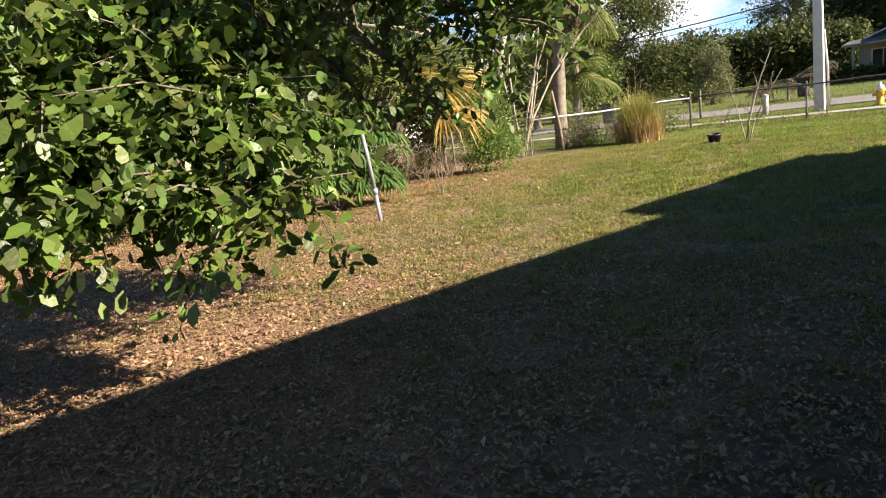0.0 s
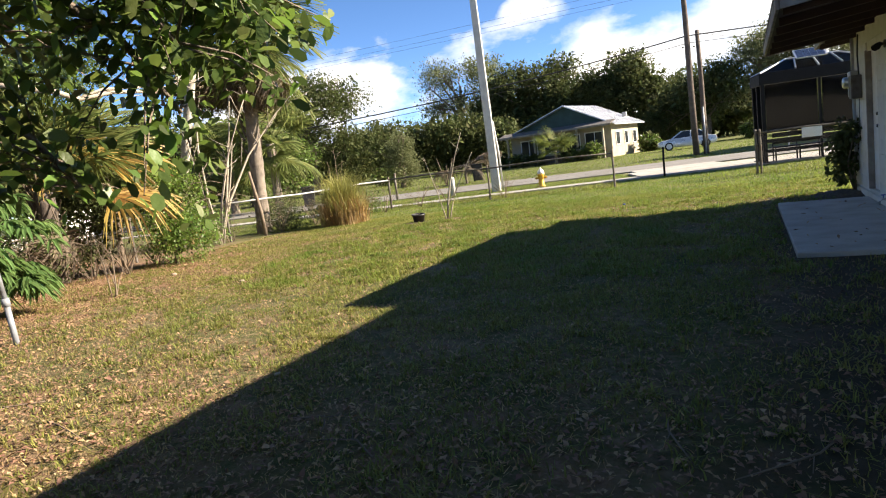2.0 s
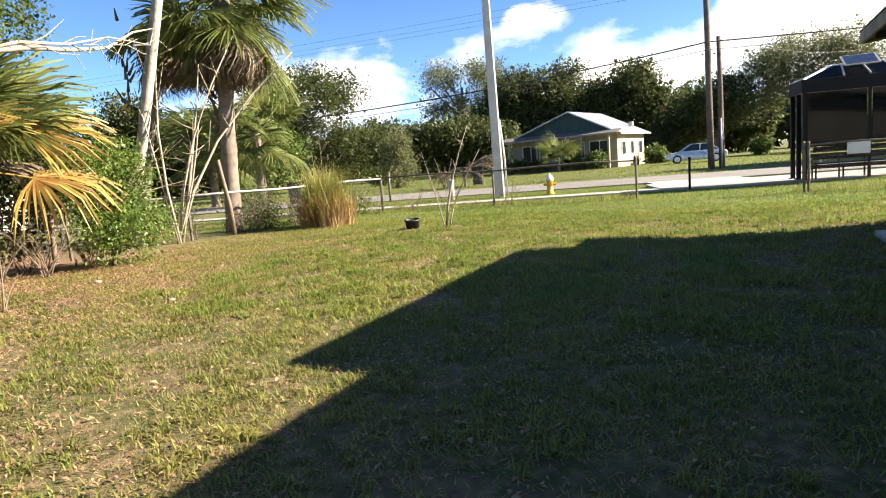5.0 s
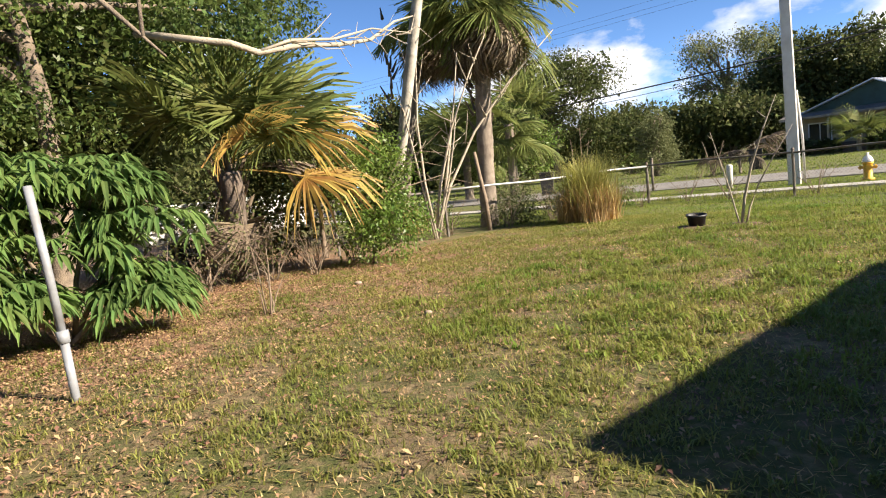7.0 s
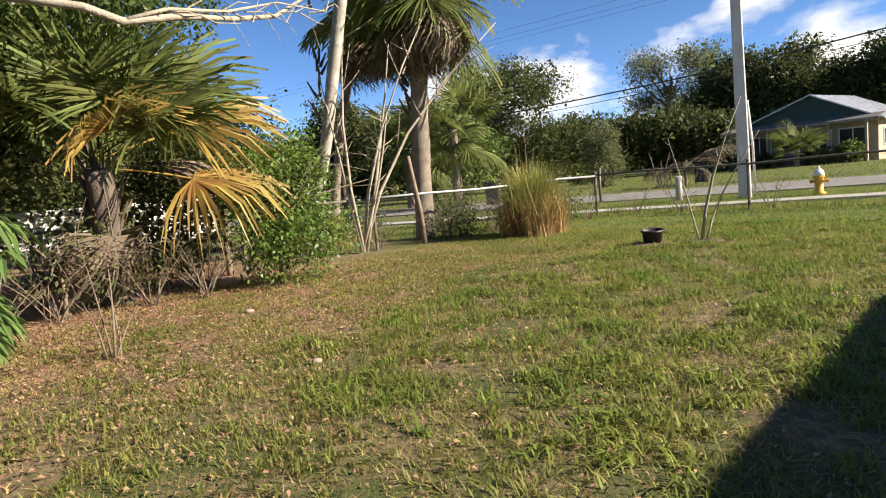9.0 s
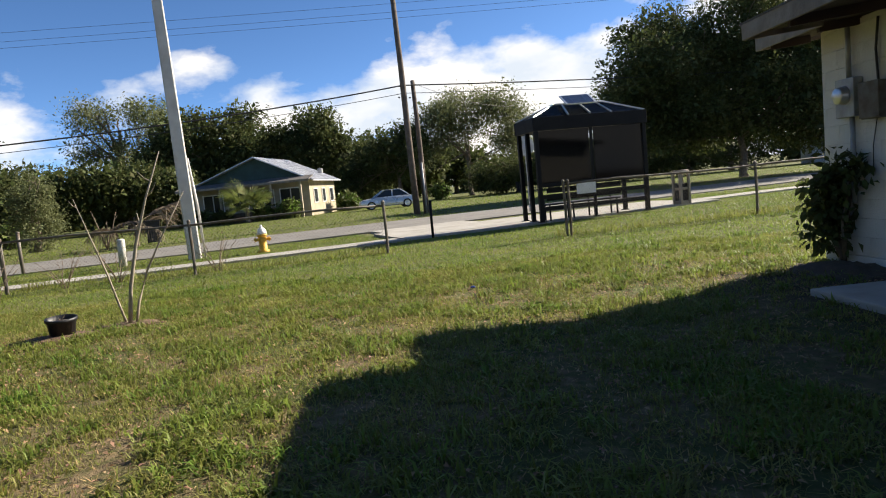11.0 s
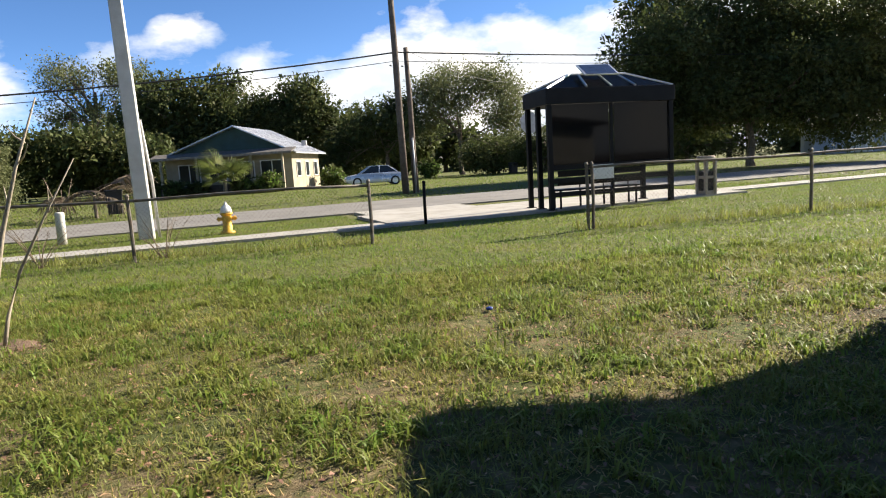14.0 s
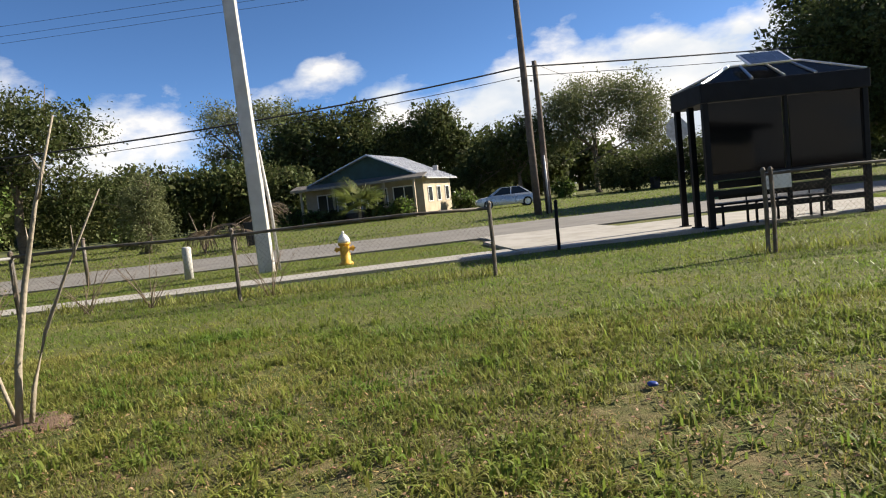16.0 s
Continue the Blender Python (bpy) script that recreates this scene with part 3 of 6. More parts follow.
# ---- poles, cables ----
def concrete_pole():
    t = thing("utility_pole", pose(-7.83, 23.4, 0, 0.4, -0.6, 17), "tall square tapered white concrete utility pole", "utility pole")
    bm = bmesh.new()
    prof = [(-0.3, 0.172), (2, 0.16), (5, 0.14), (8, 0.122), (11, 0.105)]
    rings = []
    for z, r in prof:
        c = r * 0.82
        rings.append([bm.verts.new((x, y, z)) for x, y in ((r, c), (c, r), (-c, r), (-r, c), (-r, -c), (-c, -r), (c, -r), (r, -c))])
    for a, b in zip(rings, rings[1:]):
        for k in range(8):
            bm.faces.new((a[k], a[(k + 1) % 8], b[(k + 1) % 8], b[k]))
    bm.faces.new(rings[-1])
    part("shaft", bm, M_POLE, t)
    bm = bmesh.new()
    tube(bm, [(0.26, 0.1, -0.05), (0.25, 0.1, 1.4), (0.16, 0.1, 2.7)], 0.035, 8)
    part("conduit", bm, M_GREYBOX, t, "grey cable guard", True)
    bm = bmesh.new()
    box(bm, (-0.05, 0.17, 1.7), (0.16, 0.21, 2.3), 0.01)
    part("plate", bm, M_GREYBOX, t, "grey back of a plate")
    return t


def wood_pole(x, y, h, r, label, lean):
    t = thing("utility_pole", pose(x, y, 0, lean[0], lean[1], 0), label, "utility pole")
    bm = bmesh.new()
    tube(bm, [(0, 0, -0.2), (0, 0, h * 0.3), (0.02, 0, h * 0.65), (0, 0, h)], [r, r * 0.93, r * 0.82, r * 0.7], 12)
    part("shaft", bm, M_WOODPOLE, t, smooth=True)
    bm = bmesh.new()
    tube(bm, [(-r * 1.05, -0.02, 5.9), (-r * 1.05 - 0.1, -0.02, 5.92)], [0.03, 0.04], 8)
    part("bracket", bm, M_RUSTPOST, t)
    if h < 9:
        bm = bmesh.new()
        tube(bm, [(0.0, -r - 0.03, 0), (0, -r - 0.02, 2.6)], 0.05, 8)
        part("cable_guard", bm, M_GREYBOX, t, "", True)
    return t


concrete_pole()
wood_pole(-1.5, 38.3, 11.5, 0.17, "tall dark creosoted wooden utility pole", (0.3, -0.8))
wood_pole(-1.0, 38.7, 6.75, 0.15, "short dark wooden pole beside a taller one", (0.2, -0.6))


def cable(pts, r, label, sag=0.0):
    bm = bmesh.new()
    full = []
    sags = sag if isinstance(sag, tuple) else (sag,) * (len(pts) - 1)
    for a, b, dip in zip(pts, pts[1:], sags):
        for i in range(28):
            f = i / 28
            p = Vector(a).lerp(Vector(b), f)
            p.z -= 4 * dip * f * (1 - f)
            full.append(p)
    full.append(Vector(pts[-1]))
    tube(bm, full, r, 5)
    return tagged(part("overhead_cable", bm, M_CABLE), label, "cable", "overhead cables")


cable([(-60, 20.5, 6.5), (-1.55, 38.3, 6.49), (45, 52.6, 7.6)], 0.035, "thick black overhead cable between poles", (2.2, 0.45))
cable([(-60, 20.5, 6.1), (-1.55, 38.3, 6.1), (45, 52.6, 7.1)], 0.015, "thin black overhead cable between poles", (2.1, 0.45))
cable([(-1.0, 38.7, 6.6), (8, 60, 7.5)], 0.012, "thin service cable to a house", 0.4)
for z in (6.85, 6.6, 6.42):
    cable([(-60, 24.0, z + 1.2), (-9.2, 25.45, z), (45, 27.5, z + 1.3)], 0.0045, "thin overhead wire above the verge", 0.3)


# ---- chain-link fences ----
def fence_panel(name, p, q, posts, h, label, rail=0.024, postr=0.03, mesh=True, tall=(), railmat=None):
    """Chain-link fence from p to q with posts at distances along it."""
    p, q = Vector((*p, 0)), Vector((*q, 0))
    d = (q - p).normalized()
    L = (q - p).length
    ang = math.degrees(math.atan2(d.y, d.x))
    t = thing(name, pose(p.x, p.y, 0, 0, 0, ang), label, "fence")
    for s in posts:
        bm = bmesh.new()
        hh = h + (0.05 if s not in tall else 0.5)
        tube(bm, [(s, 0, -0.15), (s + 0.01, 0, hh * 0.5), (s, 0.01, hh)], postr, 8)
        lathe(bm, [(postr * 1.25, 0), (postr * 1.3, 0.02), (postr * 0.8, 0.05), (0.006, 0.06)], 8, (s, 0.01, hh - 0.01))
        part("post", bm, M_RUSTPOST, t)
    bm = bmesh.new()
    k = max(3, int(L / 1.2))
    tube(bm, [(L * i / k, 0.01, h + 0.02 * math.sin(i * 1.7)) for i in range(k + 1)], rail, 8)
    part("top_rail", bm, railmat or M_RUSTPOST, t, "", True)
    if mesh:
        v, f = [], []
        step, wd = 0.075, 0.0019
        for sgn in (1, -1):
            s = -h
            while s < L + h:
                a, b = (s, 0.03), (s + (h - 0.04), h - 0.01)
                if sgn < 0:
                    a, b = (s + (h - 0.04), 0.03), (s, h - 0.01)
                pa, pb = np.array(a), np.array(b)
                lo, hi = 0.0, 1.0
                dx = pb[0] - pa[0]
                t0, t1 = sorted(((0 - pa[0]) / dx, (L - pa[0]) / dx))
                lo, hi = max(lo, t0), min(hi, t1)
                s += step
                if hi - lo < 0.02:
                    continue
                A, B = pa + (pb - pa) * lo, pa + (pb - pa) * hi
                i = len(v)
                o = 0.004 * sgn - 0.03
                v += [(A[0] - wd, o, A[1]), (A[0] + wd, o, A[1]), (A[0], o + wd * 1.6, A[1]), (B[0] - wd, o, B[1]), (B[0] + wd, o, B[1]), (B[0], o + wd * 1.6, B[1])]
                f += [(i, i + 1, i + 4, i + 3), (i + 1, i + 2, i + 5, i + 4), (i + 2, i, i + 3, i + 5)]
        raw("wire_mesh", v, f, M_RUSTPOST, t)
    return t


fence_panel("fence", (-9.95, 18.8), (-2.5, 19.25), [0, 3.56, 7.46], 1.02, "low rusty chain-link fence along the sidewalk")
fence_panel("fence", (1.3, 19.25), (22.0, 21.0), [0, 0.1, 4.4, 8.6, 12.8, 17.0], 1.08, "low chain-link fence beside the bus stop", 0.022)
fence_panel("fence", (-9.95, 18.85), (-11.2, 12.4), [0.05, 2.9, 6.5], 1.0, "sagging chain-link fence with a pale top pipe", 0.026, railmat=M_GALV)
fence_panel("fence", (-11.4, 12.35), (-12.4, -6.0), [2.5, 5.5, 8.5, 11.5, 14.5], 1.0, "chain-link fence half hidden behind shrubs", 0.024)
t = thing("fence_post", pose(-1.42, 22.25, 0), "slim black steel post at the edge of the pavement", "post")
bm = bmesh.new()
tube(bm, [(0, 0, -0.1), (0.0, 0, 0.5), (0.01, 0, 0.92)], 0.035, 10)
lathe(bm, [(0.04, 0.0), (0.04, 0.03), (0.01, 0.05)], 10, (0.01, 0, 0.91))
part("shaft", bm, M_BLACK, t, smooth=True)

t = thing("leaning_stake", pose(-10.85, 13.45, 0), "weathered grey wooden stake leaning beside the palm", "stake")
bm = bmesh.new()
tube(bm, [(0, 0, -0.15), (-0.06, 0.0, 0.7), (-0.14, -0.04, 1.3), (-0.2, -0.06, 1.78)], [0.055, 0.05, 0.045, 0.035], 9)
part("shaft", bm, M_TWIG, t, smooth=True)
t = thing("fence_post", pose(-12.7, 24.0, 0), "rusty steel fence post beside the road", "post")
bm = bmesh.new()
tube(bm, [(0, 0, -0.1), (0.0, 0, 0.6), (0.02, 0, 1.15)], 0.045, 10)
lathe(bm, [(0.05, 0.0), (0.05, 0.03), (0.01, 0.05)], 10, (0.02, 0, 1.14))
part("shaft", bm, M_RUSTPOST, t, smooth=True)


# ---- bus shelter ----
def bus_shelter():
    t = thing("bus_shelter", pose(1.6, 22.95, 0.055, 0, 0, 11), "black steel bus shelter with smoked panels and blue roof", "bus shelter")
    L, D, H = 3.22, 1.2, 2.8
    for x, y in ((0, 0), (L, 0), (0, D), (L, D), (0, D * 0.5), (L * 0.5, 0)):
        bm = bmesh.new()
        w = 0.055 if x != L * 0.5 else 0.035
        box(bm, (x - w, y - w, 0.02), (x + w, y + w, H - 0.36), 0.008)
        post = part("post", bm, M_BLACK, t)
        bm = bmesh.new()
        box(bm, (x - w - 0.04, y - w - 0.04, 0), (x + w + 0.04, y + w + 0.04, 0.02), 0.004)
        part("base_plate", bm, M_BLACK, post)
    for a, b in (((-0.09, -0.09), (L + 0.09, -0.058)), ((-0.09, D + 0.058), (L + 0.09, D + 0.09)), ((-0.09, -0.056), (-0.058, D + 0.056)), ((L + 0.058, -0.056), (L + 0.09, D + 0.056))):
        bm = bmesh.new()
        box(bm, (*a, H - 0.36), (*b, H), 0.012)
        part("fascia", bm, M_BLACK, t)
    bm = bmesh.new()
    box(bm, (-0.054, -0.054, H - 0.35), (L + 0.054, D + 0.054, H - 0.29))
    part("ceiling_frame", bm, M_BLACK, t)
    # smoked panels in frames, back and ends
    for k in range(2):
        x0, x1 = k * L / 2 + 0.07, (k + 1) * L / 2 - 0.07
        bm = bmesh.new()
        box(bm, (x0, -0.008, 1.0), (x1, 0.008, H - 0.37))
        part("panel", bm, M_PANEL, t, "smoked acrylic")
    bm = bmesh.new()
    box(bm, (L - 0.008, 0.07, 1.0), (L + 0.008, D - 0.07, H - 0.37))
    part("panel", bm, M_PANEL, t, "smoked acrylic")
    for z in (0.3, 0.62, 0.93):
        bm = bmesh.new()
        box(bm, (0.06, -0.03, z), (L - 0.06, 0.03, z + 0.11), 0.006)
        part("rail", bm, M_BLACK, t)
    for y0 in (0.06,):
        bm = bmesh.new()
        box(bm, (L - 0.03, y0, 0.3), (L + 0.03, D - 0.06, 0.37), 0.006)
        part("rail", bm, M_BLACK, t)
    # bench with back slats and arm rests
    for z0, z1, y in ((0.55, 0.72, 0.16), (0.76, 0.9, 0.13)):
        bm = bmesh.new()
        box(bm, (0.25, y, z0), (2.5, y + 0.03, z1), 0.006)
        part("bench_back", bm, M_BLACK, t)
    bm = bmesh.new()
    box(bm, (0.25, 0.2, 0.42), (2.5, 0.62, 0.46), 0.01)
    part("bench_seat", bm, M_BLACK, t)
    for x in (0.35, 1.05, 1.7, 2.4):
        for y in (0.24, 0.58):
            bm = bmesh.new()
            box(bm, (x - 0.02, y - 0.02, 0), (x + 0.02, y + 0.02, 0.42), 0.004)
            part("bench_leg", bm, M_BLACK, t)
        bm = bmesh.new()
        tube(bm, [(x, 0.2, 0.62), (x, 0.4, 0.68), (x, 0.6, 0.6), (x, 0.6, 0.46)], 0.015, 6)
        part("arm_rest", bm, M_BLACK, t)
    bm = bmesh.new()
    box(bm, (1.05, -0.06, 0.66), (1.62, -0.035, 1.0), 0.005)
    part("notice_board", bm, M_WHITE, t, "white panel fixed to the back rails")
    # hip roof of blue panels with a black ridge and hips, solar panel on top
    rz = H + 0.36
    e = [(-0.05, -0.05, H - 0.02), (L + 0.05, -0.05, H - 0.02), (L + 0.05, D + 0.05, H - 0.02), (-0.05, D + 0.05, H - 0.02)]
    r0, r1 = (0.85, D / 2, rz), (L - 0.85, D / 2, rz)
    for q in ((e[0], e[1], r1, r0), (e[1], e[2], r1), (e[2], e[3], r0, r1), (e[3], e[0], r0)):
        bm = bmesh.new()
        lo = [bm.verts.new(p) for p in q]
        hi = [bm.verts.new((p[0], p[1], p[2] + 0.012)) for p in q]
        bm.faces.new(lo)
        bm.faces.new(hi)
        for i in range(len(q)):
            j = (i + 1) % len(q)
            bm.faces.new((lo[i], lo[j], hi[j], hi[i]))
        part("roof_panel", bm, M_BLUEROOF, t, "translucent blue")
    for a, b in ((e[0], r0), (e[1], r1), (e[2], r1), (e[3], r0), (r0, r1), ((L / 2, -0.05, H), (L / 2, D / 2, rz)), ((L * 0.3, -0.05, H), (L * 0.34, D / 2, rz)), ((L * 0.7, -0.05, H), (L * 0.66, D / 2, rz))):
        bm = bmesh.new()
        tube(bm, [Vector(a) + Vector((0, 0, 0.02)), Vector(b) + Vector((0, 0, 0.02))], 0.028, 6)
        part("roof_rib", bm, M_ALU, t)
    bm = bmesh.new()
    m = pose(L * 0.46, D * 0.30, rz + 0.09, 30, 0, -4) @ Matrix.Scale(0.84, 4)
    box(bm, (-0.52, -0.36, -0.02), (0.52, 0.36, 0.02), 0.006)
    bmesh.ops.transform(bm, matrix=m, verts=bm.verts)
    sp = part("solar_panel", bm, M_ALU, t, "solar panel in an aluminium frame")
    bm = bmesh.new()
    for i in range(4):
        for j in range(3):
            box(bm, (-0.46 + i * 0.23 + 0.004, -0.33 + j * 0.22 + 0.004, 0.021), (-0.46 + (i + 1) * 0.23 - 0.004, -0.33 + (j + 1) * 0.22 - 0.004, 0.026))
    bmesh.ops.transform(bm, matrix=m, verts=bm.verts)
    part("cells", bm, M_SOLAR, sp)
    for x in (L * 0.46 - 0.28, L * 0.46 + 0.28):
        bm = bmesh.new()
        tube(bm, [(x, D * 0.5, rz - 0.01), (x, D * 0.5 - 0.08, rz + 0.17)], 0.018, 6)
        part("solar_bracket", bm, M_ALU, t)
    return t


bus_shelter()


# ---- hydrant, marker post, bin, sign ----
def hydrant():
    t = thing("fire_hydrant", pose(-5.98, 23.35, 0.0, 0, 0, 20), "yellow fire hydrant with a white bonnet in grass", "hydrant")
    bm = bmesh.new()
    lathe(bm, [(0.15, -0.05), (0.16, 0.0), (0.16, 0.04), (0.11, 0.05), (0.105, 0.40), (0.115, 0.42), (0.14, 0.44), (0.14, 0.475), (0.12, 0.48)], 18)
    part("barrel", bm, M_YELLOW, t, smooth=True)
    bm = bmesh.new()
    lathe(bm, [(0.135, 0.482), (0.13, 0.53), (0.11, 0.59), (0.075, 0.64), (0.04, 0.665), (0.03, 0.68), (0.03, 0.73), (0.01, 0.735)], 18)
    part("bonnet", bm, M_WHITE, t, "white domed bonnet", True)
    for a, r in ((0, 0.05), (180, 0.05), (270, 0.065)):
        bm = bmesh.new()
        tube(bm, [(0.09, 0, 0.34), (0.16, 0, 0.34), (0.162, 0, 0.34), (0.2, 0, 0.34), (0.2, 0, 0.34), (0.225, 0, 0.34)], [r * 0.8, r * 0.8, r * 1.15, r * 1.15, 0.022, 0.022], 12)
        bmesh.ops.rotate(bm, matrix=Matrix.Rotation(radians(a), 3, "Z"), verts=bm.verts)
        part("nozzle", bm, M_YELLOW, t)


hydrant()
t = thing("marker_post", pose(-9.8, 23.55, 0, 0, 1.5, 0), "short round white concrete marker post", "post")
bm = bmesh.new()
lathe(bm, [(0.1, -0.1), (0.1, 0.68), (0.092, 0.71), (0.06, 0.725), (0.01, 0.73)], 14)
part("shaft", bm, M_POLE, t, smooth=True)
t = thing("litter_bin", pose(6.35, 24.9, 0.055, 0, 0, 16) @ Matrix.Diagonal((0.72, 0.72, 1.0, 1)), "square aggregate concrete litter bin with open top", "bin")
for sx in (-1, 1):
    for sy in (-1, 1):
        bm = bmesh.new()
        box(bm, (sx * 0.16, sy * 0.16, 0), (sx * 0.27, sy * 0.27, 0.9), 0.02)
        part("corner_post", bm, M_AGG, t)
bm = bmesh.new()
box(bm, (-0.2, -0.2, 0.04), (0.2, 0.2, 0.62), 0.02)
part("bucket", bm, M_BLACK, t, "dark inner bucket")
for z0, z1 in ((0.0, 0.1), (0.42, 0.5)):
    bm = bmesh.new()
    box(bm, (-0.24, -0.24, z0), (0.24, 0.24, z1 - 0.004), 0.01)
    part("band", bm, M_AGG, t)
bm = bmesh.new()
lathe(bm, [(0.31, 0.9), (0.33, 0.92), (0.33, 1.0), (0.30, 1.02), (0.14, 1.02), (0.13, 0.95)], 20)
part("rim", bm, M_AGG, t, smooth=True)
t = thing("road_sign", pose(2.6, 29.6, 0.03, 0, 0, 20), "grey back of an octagonal road sign", "sign")
bm = bmesh.new()
tube(bm, [(0, 0, -0.1), (0, 0, 1.2), (0, 0, 2.85)], 0.035, 8)
part("post", bm, M_GALV, t)
bm = bmesh.new()
prism(bm, [(0.38 * math.cos(radians(22.5 + 45 * k)), 2.45 + 0.38 * math.sin(radians(22.5 + 45 * k))) for k in range(8)], "y", -0.042, -0.037)
part("plate", bm, M_GALV, t)


# ---- vegetation ----
def frond_mesh(seed, size, n=58, span=118, droop=0.5, petiole=0.8, split=0.55):
    """A fan palm leaf along +x: stalk, then a fan of long leaflets whose tips hang."""
    rng = np.random.RandomState(seed)
    v, f = [], []
    for i in range(4):
        a, b = petiole * i / 4, petiole * (i + 1) / 4
        za, zb = -0.10 * (a / max(petiole, 0.01)) ** 2 * petiole, -0.10 * (b / max(petiole, 0.01)) ** 2 * petiole
        k = len(v)
        w = 0.016
        v += [(a, -w, za), (a, w, za), (a, 0, za + w), (b, -w, zb), (b, w, zb), (b, 0, zb + w)]
        f += [(k, k + 1, k + 4, k + 3), (k + 1, k + 2, k + 5, k + 4), (k + 2, k, k + 3, k + 5)]
    z0 = -0.10 * petiole
    for i in range(n):
        a = radians(-span + 2 * span * i / (n - 1) + rng.normal() * 2)
        L = size * (0.72 + 0.28 * math.cos(a / 1.6)) * rng.uniform(0.88, 1.08)
        d = np.array([math.cos(a), math.sin(a), 0.10 * math.cos(2 * a)])
        s = np.array([-math.sin(a), math.cos(a), 0])
        wid = 0.0135 * size / 0.9
        k = len(v)
        hang = droop * rng.uniform(0.6, 1.5)
        for q, wq in ((0.0, 0.25), (split * 0.7, 1.0), (split * 1.25, 0.75), (1.0, 0.08)):
            p = np.array([petiole, 0, z0]) + d * L * q
            p[2] -= hang * L * max(0, q - 0.35) ** 2
            if q > 0.9:
                p -= d * L * hang * 0.10
            lift = 0.018 * size * (i % 2) * (q > 0)
            v += [tuple(p + s * wid * wq + np.array([0, 0, lift])), tuple(p - s * wid * wq - np.array([0, 0, lift * 0.3]))]
        for j in range(3):
            f.append((k + 2 * j, k + 2 * j + 1, k + 2 * j + 3, k + 2 * j + 2))
    return v, f


FRONDS = {}


def frond(parent, kind, base, az, el, size, roll=0.0):
    """One palm leaf of a kind (green, yellow, dead), as a part of its palm."""
    mat, droop = {"green": (M_FRONDG, 0.45), "yellow": (M_FRONDY, 0.75), "dead": (M_FRONDD, 1.1), "straw": (M_STRAWFROND, 1.2)}[kind]
    key = (kind, int(abs(az) * 7) % 3)
    if key not in FRONDS:
        ob = raw("frond", *frond_mesh(len(FRONDS) + 5, 1.0, droop=droop, span=118 if kind == "green" else 100, petiole=0.85), mat)
        FRONDS[key] = ob.data
        bpy.data.objects.remove(ob)
    ob = new("frond", FRONDS[key])
    ob.parent = parent
    ob.matrix_basis = pose(*base, 0, 0, az) @ pose(0, 0, 0, 0, -el, 0) @ pose(0, 0, 0, roll, 0, 0) @ Matrix.Scale(size, 4)
    if kind != "green":
        ob["label"] = "yellowing drooping frond" if kind == "yellow" else "brown dead hanging frond"
    return ob


def palm(base, height, r, leafy, label, seed, size=1.0, boots=0.0, lean=(0, 0), bark=None):
    """A cabbage palm; leafy lists (kind, count, low elevation, high elevation)."""
    rng = np.random.RandomState(seed)
    t = thing("palm_tree", pose(*base), label, "palm")
    bm = bmesh.new()
    k = max(6, int(height / 0.16))
    pts = [(lean[0] * (i / k) ** 1.5, lean[1] * (i / k) ** 1.5, -0.1 + (height + 0.1) * i / k) for i in range(k + 1)]
    tube(bm, pts, [r * (1.25 - 0.22 * min(1, i / k * 4)) * (1 + 0.035 * (i % 2) + 0.03 * rng.normal()) for i in range(k + 1)], 14)
    part("trunk", bm, bark or M_PALMBARK, t, "", True)
    if boots:
        for i in range(int(boots)):
            a, z = rng.uniform(0, math.tau), rng.uniform(0.35, 1.0) * height
            bm = bmesh.new()
            d = Vector((math.cos(a), math.sin(a), 0))
            p = d * r * 0.8 + Vector((0, 0, z))
            tube(bm, [p, p + d * 0.08 + Vector((0, 0, 0.12)), p + d * 0.2 + Vector((0, 0, 0.3 + 0.1 * rng.uniform()))], [0.05, 0.035, 0.015], 5)
            part("leaf_boot", bm, M_FRONDD, t)
    top = (lean[0], lean[1], height)
    for kind, n, lo, hi in leafy:
        for i in range(n):
            az = 360 * i / n + rng.uniform(-25, 25)
            el = rng.uniform(lo, hi)
            b = (top[0] + 0.1 * math.cos(radians(az)), top[1] + 0.1 * math.sin(radians(az)), top[2] - 0.1 + 0.35 * rng.uniform() * (el > -20) - 0.35 * rng.uniform() * (el < -40))
            frond(t, kind, b, az, el, size * rng.uniform(0.8, 1.15) * (0.82 if kind == "dead" else 1.0), rng.uniform(-25, 25))
    return t


palm((-11.65, 14.3, 0), 5.7, 0.18, [("green", 20, 15, 80), ("green", 24, -62, 5), ("dead", 46, -86, -50)], "tall cabbage palm with hanging brown fronds", 3, 1.3, 30, (0.45, 0.0))
palm((-14.5, 14.0, 0), 6.0, 0.10, [("green", 14, 0, 75), ("green", 10, -60, 0), ("dead", 44, -86, -50)], "slender palm with a skirt of dead fronds", 4, 1.3, 10, (0.9, 1.0))
low_palm = palm((-10.7, 7.5, 0), 1.75, 0.16, [("green", 12, 25, 80), ("dead", 3, -80, -60)], "short cabbage palm with old leaf boots and dry thatch", 5, 1.1, 36, (0.25, -0.1), M_WOODPOLE)
for kind, az, el, s, dz in (("yellow", 45, -6, 1.3, 0.0), ("green", 20, 22, 1.15, 0.15), ("green", 60, 30, 1.2, 0.15), ("yellow", 72, 24, 1.35, 0.1), ("green", 88, 44, 1.4, 0.25), ("green", 30, 55, 1.05, 0.2), ("dead", 100, 6, 1.0, 0), ("yellow", -10, 26, 1.0, 0.1), ("green", 70, 62, 1.1, 0.2)):
    frond(low_palm, kind, (0.28, -0.08, 1.75 + dz), az, el, s, 20)
